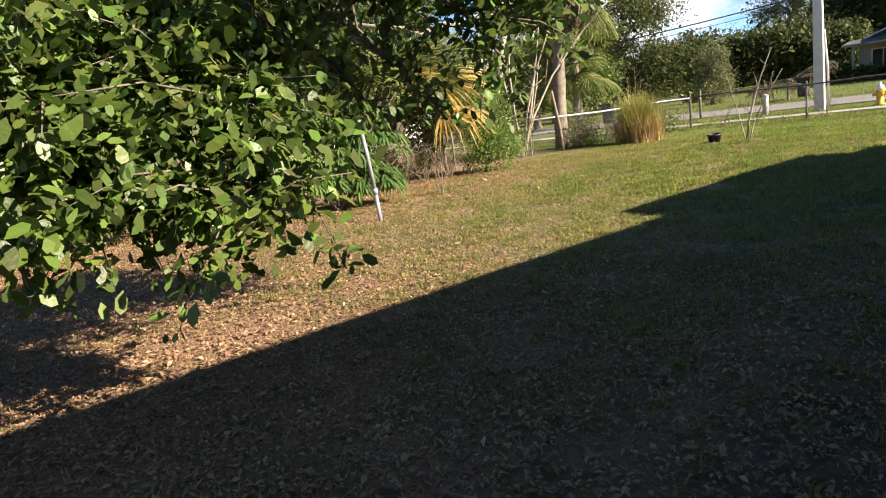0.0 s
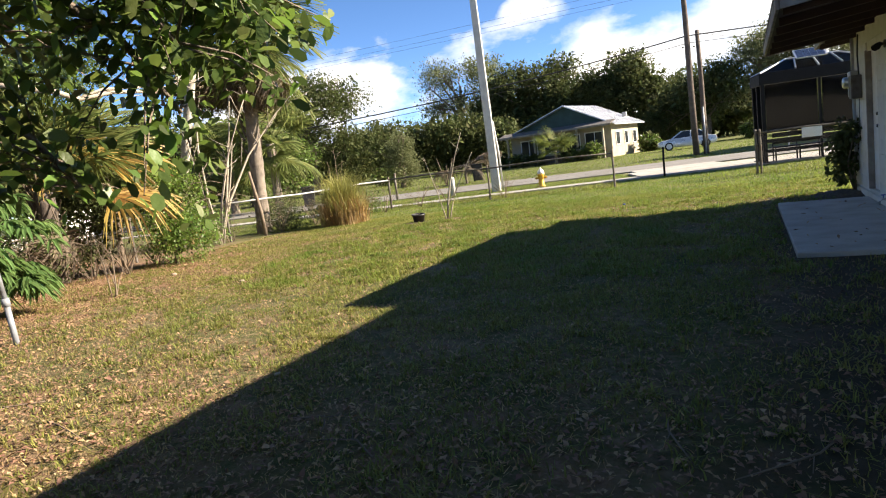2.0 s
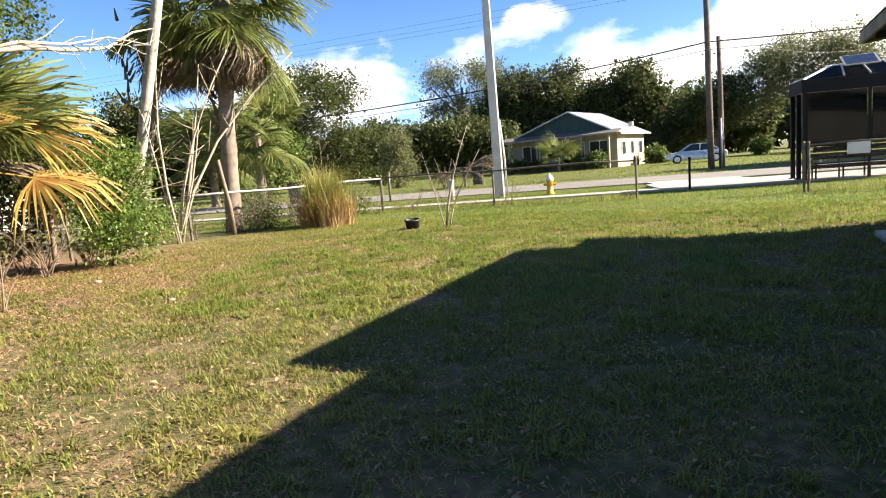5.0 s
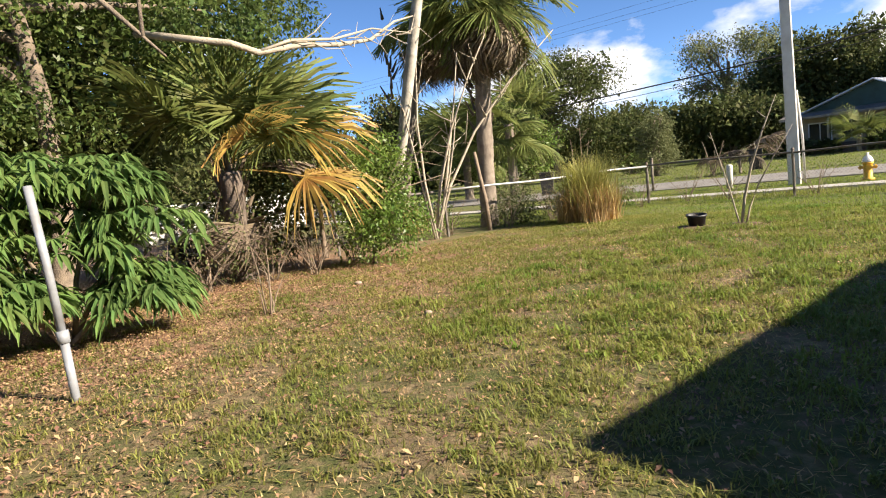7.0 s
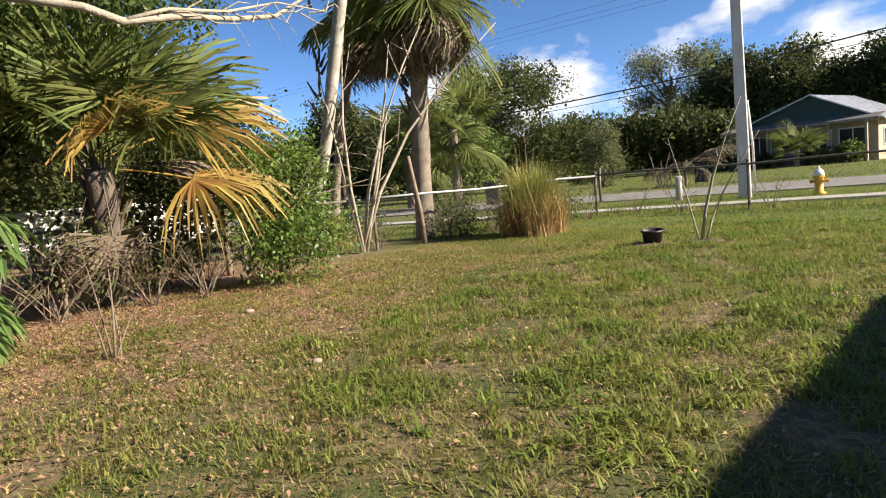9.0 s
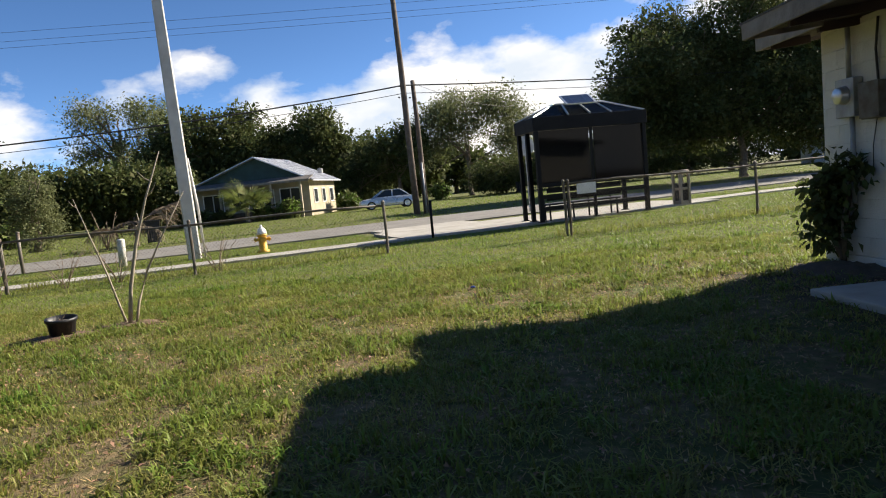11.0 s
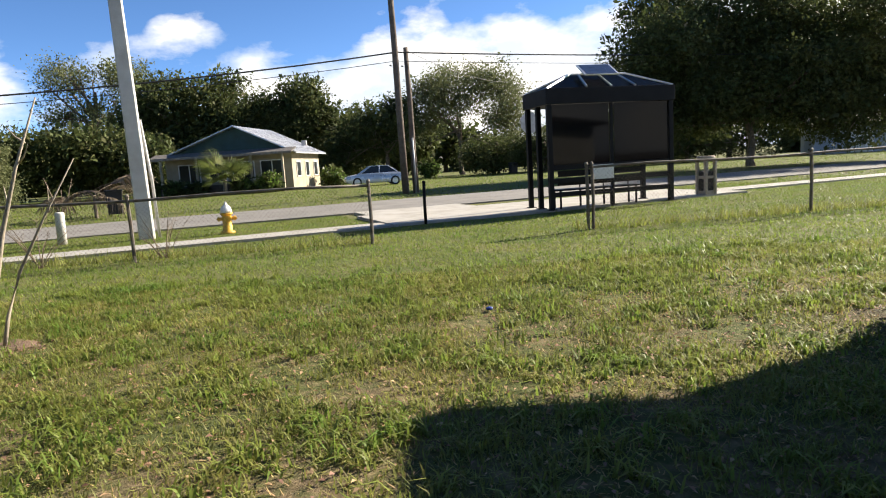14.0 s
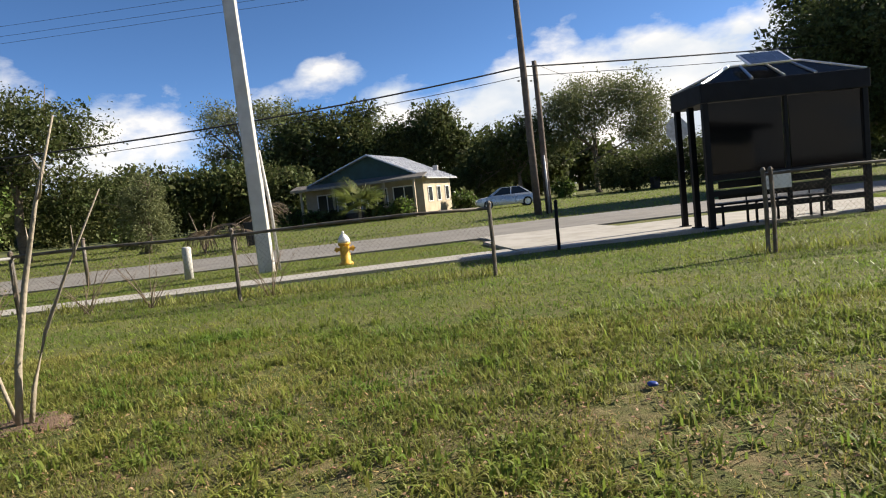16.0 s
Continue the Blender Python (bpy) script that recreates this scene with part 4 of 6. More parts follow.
palm((-9.75, 2.4, 0), 0.95, 0.16, [("green", 9, -10, 70), ("straw", 16, -86, -50)], "low palmetto with dry brown fronds", 6, 0.85, 16)
palm((-9.0, 3.75, 0), 0.6, 0.12, [("green", 5, 0, 60), ("straw", 7, -80, -35)], "small palmetto with dry brown fronds", 7, 0.5, 8)
palm((-20.5, 25.5, 0), 3.4, 0.2, [("green", 22, -10, 75), ("green", 12, -45, 0)], "bushy green cabbage palm beyond the fence", 8, 1.5, 10)
palm((-24.5, 26.5, 0), 3.0, 0.2, [("green", 22, -10, 75), ("green", 10, -45, 0)], "bushy green cabbage palm beyond the fence", 9, 1.5, 8)

def lumpy(blobs, seed, n=6):
    """Breaks smooth crown masses into uneven billows."""
    rs = np.random.RandomState(seed)
    out = [(b[0], b[1], b[2], b[3] * 0.78, b[4] * 0.78, b[5] * 0.78) for b in blobs]
    for b in blobs:
        for k in range(n):
            w = rs.normal(size=3)
            w /= np.linalg.norm(w)
            w[2] = abs(w[2]) if k % 3 else w[2]
            s = rs.uniform(0.24, 0.46)
            f = rs.uniform(0.7, 0.98)
            out.append((b[0] + w[0] * b[3] * f, b[1] + w[1] * b[4] * f, b[2] + w[2] * b[5] * f, b[3] * s, b[4] * s, b[5] * s))
    return out


# oaks over the side fence
tree("oak_tree", (-10.6, 5.2, 0), 5.2, 0.15, lumpy([(-0.4, -2.2, 3.6, 1.5, 2.4, 1.7), (-0.1, 0.4, 3.6, 1.6, 2.4, 1.5), (-0.4, 2.6, 4.0, 1.4, 1.9, 1.5), (-1.0, 0.5, 5.6, 2.4, 4.2, 2.0), (0.1, -0.9, 2.5, 0.9, 1.4, 0.6), (0.6, 1.9, 3.4, 0.9, 1.0, 0.7)], 501, 9),
     "dark oak with dense small leaves over the fence", 0.085, M_OAK, 1500, 40, 0.15, 11, None, 16, 0.45, (0.3, -0.3), shell=0.72, core=0.9)
tree("oak_tree", (-12.2, -1.2, 0), 5.0, 0.16, lumpy([(0.6, 1.6, 2.0, 1.6, 2.0, 1.6), (0.9, -1.6, 2.2, 1.9, 2.2, 1.9), (0, 0, 4.6, 2.6, 4.2, 2.4), (1.4, 0.0, 1.0, 1.0, 2.4, 0.9)], 502, 9),
     "dark oak with dense foliage to the ground", 0.10, M_OAK, 1250, 36, 0.17, 12, None, 14, 0.45, shell=0.72, core=0.9)
tree("oak_tree", (-15.5, 3.5, 0), 6.5, 0.22, [(0, -3, 4.4, 2.6, 4, 3.6), (0, 3, 4.6, 2.6, 4, 3.6), (0.4, 0, 2.0, 1.8, 5.5, 1.6)], "shaded oak behind the hedge", 0.22, M_OAKDARK, 1100, 16, 0.4, 13)
tree("oak_tree", (-15.5, -6.5, 0), 6.5, 0.22, [(0, -2, 4.4, 2.6, 4, 3.6), (0.8, 2, 3.6, 2.6, 4, 3.4), (1.5, 0, 1.6, 1.8, 5.5, 1.6)], "shaded oak behind the hedge", 0.22, M_OAKDARK, 1100, 16, 0.4, 14)
tree("shrub", (-9.6, -4.2, 0), 1.6, 0.06, [(0, 0, 1.4, 1.2, 2.2, 1.4), (0.5, 1.2, 0.9, 0.9, 1.2, 0.9)], "leafy green shrub at the yard's edge", 0.10, M_OAK, 420, 26, 0.2, 15, category="shrub")
tree("shrub", (-9.9, 0.6, 0), 1.8, 0.06, [(0.1, 0, 1.5, 1.0, 1.8, 1.3), (0.3, 1.0, 2.3, 0.9, 1.3, 1.0)], "leafy green shrub before the oaks", 0.10, M_OAK, 420, 26, 0.2, 16, category="shrub")


def mango_tree(base, blobs, whorls, label, seed):
    """A young mango: several stems, with whorls of long leaves that arch out and hang from each shoot."""
    rng = np.random.RandomState(seed)
    t = thing("mango_tree", pose(*base), label, "tree")
    for k in range(6):
        b = blobs[k % len(blobs)]
        bm = bmesh.new()
        e = Vector(b[:3])
        tube(bm, [(0.06 * math.cos(k), 0.06 * math.sin(k), -0.05), e * 0.35 + Vector((0, 0, 0.1)), e * 0.7 + Vector((0, 0, 0.08)), e], [0.032, 0.026, 0.018, 0.008], 7)
        part("stem", bm, M_BARK, t, "", True)
    v = []
    for k in range(whorls):
        b = blobs[rng.randint(len(blobs))]
        w = rng.normal(size=3)
        w[2] = abs(w[2]) * 0.8 - 0.2
        w /= np.linalg.norm(w)
        c = np.array(b[:3]) + w * np.array(b[3:]) * rng.uniform(0.7, 1.05)
        for j in range(13):
            a = j * 2.4 + rng.uniform(0, 0.5)
            L, W = rng.uniform(0.17, 0.30), rng.uniform(0.042, 0.062)
            d = np.array([math.cos(a), math.sin(a), rng.uniform(-0.1, 0.55)]) + w * 0.35
            d /= np.linalg.norm(d)
            side = np.cross(d, (0, 0, 1.0))
            side /= np.linalg.norm(side) + 1e-6
            hang = rng.uniform(0.5, 1.25)
            mid = [c + d * L * q - np.array([0, 0, hang * L * q * q]) for q in (0.08, 0.4, 0.75, 1.0)]
            dip = np.array([0, 0, W * 0.22])
            v += [mid[0], mid[1] + side * W * 0.5 + dip, mid[2] + side * W * 0.42 + dip, mid[3], mid[2], mid[1],
                  mid[0], mid[1], mid[2], mid[3], mid[2] - side * W * 0.42 + dip, mid[1] - side * W * 0.5 + dip]
    v = np.array(v)
    v[:, 2] = np.maximum(v[:, 2], 0.02)
    raw("crown", v, np.arange(len(v)).reshape(-1, 6), M_MANGO, t)


mango_tree((-8.35, 4.5, 0), [(0.05, -0.95, 1.15, 0.5, 0.6, 0.6), (0.0, -0.4, 1.65, 0.55, 0.7, 0.35), (0.1, 0.45, 1.6, 0.5, 0.5, 0.35), (0.2, 0.8, 1.05, 0.5, 0.6, 0.65), (0.1, -0.3, 0.95, 0.5, 0.8, 0.6), (0.35, 0.7, 0.45, 0.35, 0.45, 0.35), (0.2, -0.5, 0.55, 0.35, 0.5, 0.3)], 360, "young mango tree with long glossy hanging leaves", 17)
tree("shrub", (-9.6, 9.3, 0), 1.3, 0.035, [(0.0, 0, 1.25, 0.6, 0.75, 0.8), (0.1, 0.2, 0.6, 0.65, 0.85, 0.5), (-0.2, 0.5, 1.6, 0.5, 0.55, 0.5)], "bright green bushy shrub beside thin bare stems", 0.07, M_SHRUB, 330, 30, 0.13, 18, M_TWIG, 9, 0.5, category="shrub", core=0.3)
tree("shrub", (-10.2, 6.75, 0), 0.9, 0.025, [(0, 0, 0.75, 0.4, 0.6, 0.5), (0.1, 0.6, 0.5, 0.35, 0.5, 0.4)], "thin dark undergrowth round the short palm", 0.07, M_OAKDARK, 60, 16, 0.14, 20, M_TWIG, 14, category="shrub", core=0)
tree("shrub", (-11.6, 9.6, 0), 2.0, 0.05, [(0, 0, 2.0, 0.9, 1.2, 1.0), (0.2, -1.2, 1.0, 0.8, 1.2, 0.8)], "mixed brush behind the short palm", 0.09, M_OAKDARK, 300, 22, 0.2, 19, M_TWIG, 8, category="shrub")


def bare_stems(name, base, stems, label, mat, category, twigs=3, seed=1):
    """Thin leafless stems; each is (end offset, bend, radius)."""
    rng = np.random.RandomState(seed)
    t = thing(name, pose(*base), label, category)
    for end, bend, r in stems:
        bm = bmesh.new()
        e, m = Vector(end), Vector(end) * 0.5 + Vector(bend)
        s = Vector((rng.normal() * 0.05, rng.normal() * 0.05, -0.05))
        tube(bm, [s, s.lerp(m, 0.5) + Vector(bend) * 0.25, m, m.lerp(e, 0.5) + Vector(bend) * 0.2, e], [r, r * 0.9, r * 0.75, r * 0.5, r * 0.22], 7)
        for k in range(twigs):
            q = m.lerp(e, rng.uniform(-0.3, 0.9))
            d = Vector((rng.normal(), rng.normal(), 0.5 + rng.uniform())).normalized() * rng.uniform(0.15, 0.5) * e.length * 0.35
            tube(bm, [q, q + d * 0.5 + Vector((0, 0, -0.02)), q + d], [r * 0.4, r * 0.28, r * 0.1], 5)
        part("stem", bm, mat, t, "", True)
    return t


bare_stems("bare_shrub", (-11.2, 12.1, 0), [((0.9, 1.5, 4.6), (-0.2, -0.2, 0), 0.035), ((-0.2, 0.4, 4.9), (-0.1, -0.2, 0), 0.032), ((1.6, 2.6, 4.2), (-0.3, -0.3, 0.1), 0.036), ((0.3, 0.9, 3.9), (0, 0.1, 0), 0.035), ((-0.5, -0.2, 3.4), (0, 0, 0), 0.03), ((0.4, 0.6, 2.6), (0.1, 0, 0), 0.03)],
           "clump of tall thin bare pale stems", M_PALEBARK, "shrub", 7, 21)
t = thing("slim_tree", pose(-12.55, 12.0, 0), "slim pale grey tree trunk with mottled bark", "tree")
bm = bmesh.new()
tube(bm, [(0, 0, -0.1), (0.4, 0.0, 1.4), (0.72, 0.04, 2.3), (1.12, 0.05, 3.5), (1.6, 0.05, 4.8), (2.3, 0.1, 7.0)], [0.125, 0.11, 0.115, 0.12, 0.11, 0.08], 14)
part("trunk", bm, M_MOTTLED, t, "", True)
bm = bmesh.new()
for a, b in (((1.65, 0.05, 5.0), (2.7, 0.4, 6.3)), ((1.85, 0.07, 5.6), (0.9, 0.8, 7.0))):
    tube(bm, [a, Vector(a).lerp(Vector(b), 0.5) + Vector((0, 0, 0.2)), b], [0.05, 0.035, 0.015], 6)
part("limb", bm, M_PALEBARK, t, "", True)
t = thing("dead_branch", pose(-8.9, 6.6, 3.2), "bare grey dead limb reaching out of the oak", "branch")
bm = bmesh.new()
tube(bm, [(-0.9, -0.5, 0.35), (-0.3, 0.0, 0.17), (0.0, 0.35, 0.08), (0.0, 0.72, -0.02), (0.0, 1.4, 0.12), (0.0, 2.0, 0.16), (0.0, 2.6, 0.27), (0.0, 3.1, 0.58), (0.0, 3.5, 0.7)], [0.05, 0.045, 0.042, 0.045, 0.038, 0.033, 0.026, 0.018, 0.008], 9)
tube(bm, [(0.02, 0.75, 0.0), (0.04, 1.2, 0.16), (0.05, 1.9, 0.22), (0.06, 2.6, 0.42), (0.1, 3.3, 0.4)], [0.026, 0.024, 0.02, 0.013, 0.005], 7)
part("limb", bm, M_PALEBARK, t, "", True)
for k in range(14):
    a = Vector((0.0, 1.2 + 0.16 * k, 0.14 + 0.02 * k))
    bm = bmesh.new()
    tube(bm, [a, a + Vector((0.1, 0.2, 0.14 * math.sin(k * 2.1))), a + Vector((0.15 * math.sin(k), 0.5, 0.4 * math.sin(k * 1.7)))], [0.011, 0.008, 0.003], 5)
    part("twig", bm, M_PALEBARK, t)
bare_stems("sapling", (-5.42, 13.75, 0), [((0.62, -0.1, 2.0), (-0.12, 0.0, -0.05), 0.026), ((0.82, -0.05, 1.52), (-0.14, 0.0, -0.12), 0.018), ((-0.42, -0.1, 1.55), (0.02, 0, -0.12), 0.015)],
           "thin leafless sapling with two leaning stems", M_PALEBARK, "sapling", 3, 22)
bare_stems("dry_weed", (-7.55, 6.3, 0), [((0.05, 0.05, 0.75), (0.05, 0, 0), 0.012), ((-0.2, 0.1, 0.55), (0, 0.05, 0), 0.010), ((0.15, -0.2, 0.5), (0, 0, 0), 0.009), ((0.0, 0.25, 0.4), (0, 0, 0), 0.008), ((-0.1, -0.1, 1.0), (0.03, 0, 0), 0.008)],
           "tangle of dry brown weed stalks on the ground", M_TWIG, "weed", 6, 23)
bare_stems("tall_weed", (-10.3, 16.2, 0), [((0.05, 0.1, 2.2), (0.05, 0, 0), 0.015), ((-0.25, 0.1, 1.9), (0, 0, 0), 0.012), ((0.35, 0, 1.8), (0, 0, 0), 0.012)], "tall weed stalks with rusty seed heads", M_TWIG, "weed", 8, 24)
for i, (x, y) in enumerate(((-10.9, 14.2), (-10.6, 15.4), (-10.4, 17.6), (-11.3, 12.6), (-9.6, 17.8), (-10.9, 8.6), (-10.2, 8.5), (-9.9, 7.6), (-10.1, 6.6), (-9.7, 8.2), (-10.4, 9.4), (-9.6, 5.9), (-9.0, 19.1), (-8.0, 19.2), (-6.0, 19.3))):
    bare_stems("dry_brush", (x, y, 0), [((0.5 * math.cos(k * 1.3 + i), 0.5 * math.sin(k * 1.3 + i), 0.45 + 0.13 * ((k * 7 + i) % 4)), (0, 0, 0.05), 0.008) for k in range(9)], "tangled dry brush by the fence", M_TWIG, "brush", 7, 30 + i)


for i, (x, y, h, m) in enumerate(((-11.2, 14.6, 0.35, M_OAKDARK), (-10.8, 16.3, 0.4, M_OAKDARK), (-10.6, 18.2, 0.4, M_SHRUB), (-12.4, 15.9, 0.6, M_OAKDARK), (-13.6, 17.5, 0.7, M_OAKDARK), (-12.9, 13.4, 0.5, M_SHRUB), (-12.2, 19.5, 0.5, M_OAKDARK))):
    tree("shrub", (x, y, 0), h, 0.02, [(0, 0, h * 0.8, 0.55, 0.7, h * 0.7)], "low weedy brush along the old fence", 0.07, m, 60, 18, 0.14, 200 + i, M_TWIG, 6, category="shrub", core=0.3)


def blades(name, pts, length, width, mat, parent, rng, lean=0.35, label="", tris=3):
    """Grass blades as bent triangles pairs; one object."""
    pts = np.asarray(pts)
    n = len(pts)
    a = rng.uniform(0, math.tau, n)
    d = np.stack([np.cos(a), np.sin(a), np.zeros(n)], 1)
    s = np.stack([-np.sin(a), np.cos(a), np.zeros(n)], 1)
    L = (length * rng.uniform(0.45, 1.3, n))[:, None]
    k = np.abs(rng.normal(lean, lean * 0.6, n))[:, None]
    mid = pts + d * L * k * 0.35 + np.array([0, 0, 1.0]) * L * 0.6
    tip = pts + d * L * k * 1.1 + np.array([0, 0, 1.0]) * L * (1 - 0.35 * np.minimum(k, 1.6))
    w = np.asarray(width) * rng.uniform(0.7, 1.3, n)[:, None]
    if tris == 1:
        v = np.stack([pts - s * w, pts + s * w, tip], 1).reshape(-1, 3)
        return raw(name, v, np.arange(3 * n).reshape(n, 3), mat, parent, label)
    v = np.stack([pts - s * w, pts + s * w, mid + s * w * 0.7, tip, mid - s * w * 0.7], 1).reshape(-1, 3)
    i = np.arange(n)[:, None] * 5
    tri = np.concatenate([i + [0, 1, 2], i + [0, 2, 4], i + [4, 2, 3]], 0)
    ob = raw(name, v, tri, mat, parent, label)
    return ob


bare_stems("young_tree", (-14.9, 33.8, 0), [((-0.5, 0, 1.7), (0, 0, 0), 0.04), ((0.5, 0.1, 1.6), (0, 0, 0), 0.035), ((0.1, 0, 1.2), (0, 0, 0), 0.03)], "small leafless forked tree across the road", M_TWIG, "tree", 4, 44)
palm((-13.9, 34.4, 0), 0.9, 0.06, [("dead", 7, -20, 45)], "withered small palm across the road", 45, 1.5)
# ornamental grass clump: gold skirt, green top
rng = np.random.RandomState(41)
t = thing("grass_clump", pose(-9.2, 14.9, 0), "tall ornamental grass clump, gold below and green above", "grass clump")
p = np.concatenate([np.clip(rng.normal(size=(3200, 2)) * 0.25, -0.55, 0.55), np.full((3200, 1), -0.02)], 1)
blades("dry_grass", p, 0.85, 0.008, M_DRYGRASS, t, rng, 0.55, "dry golden blades")
p = np.concatenate([rng.normal(size=(1500, 2)) * 0.2, rng.uniform(0.2, 0.5, (1500, 1))], 1)
blades("green_grass", p, 0.95, 0.007, M_STRAW, t, rng, 0.5, "green and gold blades")
p = np.concatenate([rng.normal(size=(420, 2)) * 0.22, rng.uniform(0.3, 0.6, (420, 1))], 1)
blades("long_grass", p, 1.1, 0.006, M_STRAW, t, rng, 0.75, "long arching outer blades")
t = thing("grass_clump", pose(-13.2, 12.6, 0), "dry pale grass clump behind the fence", "grass clump")
p = np.concatenate([rng.normal(size=(900, 2)) * 0.3, np.full((900, 1), -0.02)], 1)
blades("dry_grass", p, 0.85, 0.006, M_DRYGRASS, t, rng, 0.5)

# oak whose low boughs hang over the start of the walk
rng = np.random.RandomState(51)
t = thing("oak_tree", pose(-2.8, -2.2, 0), "oak with low hanging leafy boughs in sunlight", "tree")
bm = bmesh.new()
tube(bm, [(0, 0, -0.1), (0.05, 0, 0.4), (0.1, 0.1, 1.4), (0.2, 0.3, 2.6), (0.1, 0.4, 4.2)], [0.25, 0.19, 0.17, 0.14, 0.08], 12)
part("trunk", bm, M_BARK, t, "", True)
boughs = [[(0.15, 0.1, 2.0), (0.9, 1.2, 2.6), (1.6, 2.2, 2.0), (1.95, 2.7, 1.15)],
          [(0.15, 0.1, 2.0), (0.9, 0.9, 2.5), (1.5, 1.6, 1.9), (1.7, 1.9, 1.2)],
          [(0.1, 0.1, 2.1), (0.9, 1.0, 2.2), (1.5, 1.4, 1.7), (1.5, 1.5, 1.25)],
          [(0.1, 0.1, 2.2), (0.7, 1.6, 2.8), (1.3, 2.6, 2.5), (1.5, 3.1, 1.75)],
          [(0.1, 0.1, 2.3), (0.9, 1.6, 3.0), (1.6, 2.3, 2.9), (1.9, 2.6, 2.2)],
          [(0.1, 0.1, 2.3), (0.9, 2.0, 3.1), (1.5, 3.4, 2.9), (1.8, 4.2, 2.4)],
          [(0.15, 0.1, 2.4), (0.9, 2.2, 3.1), (1.6, 3.8, 3.0), (1.7, 4.7, 2.5), (1.65, 5.1, 2.1)],
          [(0.1, 0.1, 2.4), (0.8, 2.4, 3.3), (1.3, 3.9, 3.2), (1.45, 4.7, 2.7)],
          [(0.1, 0.1, 2.4), (0.5, 2.4, 3.3), (0.9, 4.1, 3.2), (1.1, 5.0, 2.9)],
          [(0.1, 0.1, 2.4), (0.5, 2.0, 3.0), (0.9, 3.4, 2.8), (1.1, 4.1, 2.4)],
          [(0.1, 0.1, 2.1), (0.6, 1.0, 2.4), (1.2, 1.3, 2.4), (1.7, 1.6, 2.6)],
          [(0.1, 0.1, 2.0), (0.9, 1.2, 2.1), (1.6, 2.0, 1.6), (1.95, 2.45, 1.05)],
          [(0.1, 0.1, 2.0), (0.9, 1.3, 2.3), (1.5, 2.2, 2.0), (1.8, 2.6, 1.5)],
          [(0.1, 0.1, 2.0), (0.7, 1.0, 2.1), (1.2, 1.7, 1.7), (1.5, 2.1, 1.15)],
          [(0.1, 0.1, 1.9), (0.6, 1.0, 2.0), (1.1, 1.6, 1.8), (1.3, 1.9, 1.4)]]
boughs += [[(0.1, 0.1, 2.4), (0.7, 2.2, 3.2), (x - 0.25, y - 0.7, z + 0.75), (x - 0.05, y - 0.2, z + 0.3), (x, y, z)]
           for x, y, z in ((1.1, 4.3, 1.45), (1.5, 4.6, 1.75), (1.75, 4.45, 1.95), (0.7, 3.9, 1.6), (1.3, 4.9, 2.3), (1.55, 4.8, 2.4), (0.5, 4.5, 2.2))]
P, O = [], []
for b in boughs:
    bm = bmesh.new()
    tube(bm, b, [0.045 - 0.036 * i / (len(b) - 1) for i in range(len(b))], 7)
    light = len(b) == 5 and b[1][2] > 3.15
    for k in range(22 if light else 52):
        f = rng.uniform(0.42, 1.0) * (len(b) - 1)
        i = min(int(f), len(b) - 2)
        q = Vector(b[i]).lerp(Vector(b[i + 1]), f - i)
        d = Vector((rng.normal() * 0.5, rng.normal() * 0.5, rng.normal() * 0.4 - 0.1))
        e = q + d * 0.6
        tube(bm, [q, q.lerp(e, 0.5) + Vector((0, 0, 0.05)), e], [0.007, 0.005, 0.002], 4)
        for j in range(20 if light else 34):
            g = rng.uniform(0.15, 1.05)
            P.append(np.array(q.lerp(e, g)) + rng.normal(size=3) * 0.05)
            O.append(np.array(d.normalized()) * 0.6)
    part("bough", bm, M_BARK, t, "", True)
P, O = np.array(P), np.array(O)
# Four in ten bough leaves get a brighter green, sunlight put into their colour.
half = rng.uniform(size=len(P)) < 0.4
leaves("crown", P[half], O[half], 0.095, 0.55, M_SHRUB, t, rng, 0.3, "leaves in a brighter green that stands in for sunlight", True)
leaves("crown", P[~half], O[~half], 0.095, 0.55, M_OAK, t, rng, 0.3, "", True)
# Unseen boughs and leaf mass over the path, added to cast dappled shade.
for k in range(3):
    bm = bmesh.new()
    tube(bm, [(0.15, 0.3, 2.4), (1.0, 2.0, 3.1), (1.8 + 0.2 * k, 3.4 + 0.2 * k, 3.2), (3.0 + 0.3 * k, 4.6 - 0.6 * k, 3.15)], [0.05, 0.038, 0.025, 0.008], 7)
    part("bough", bm, M_BARK, t, "", True)
Q, R = cloud_points([(3.3, 4.0, 3.15, 0.9, 0.9, 0.3)], 70, 26, 0.15, rng, 0.2)
leaves("crown", Q, R, 0.09, 0.55, M_OAK, t, rng, 0.3, "", True)
Q, R = cloud_points([(0.2, 0.0, 4.6, 2.0, 1.8, 1.2), (0.2, 2.5, 4.5, 1.4, 2.2, 0.8)], 260, 26, 0.2, rng, 0.3)
leaves("crown", Q, R, 0.09, 0.5, M_OAK, t, rng, 0.3)

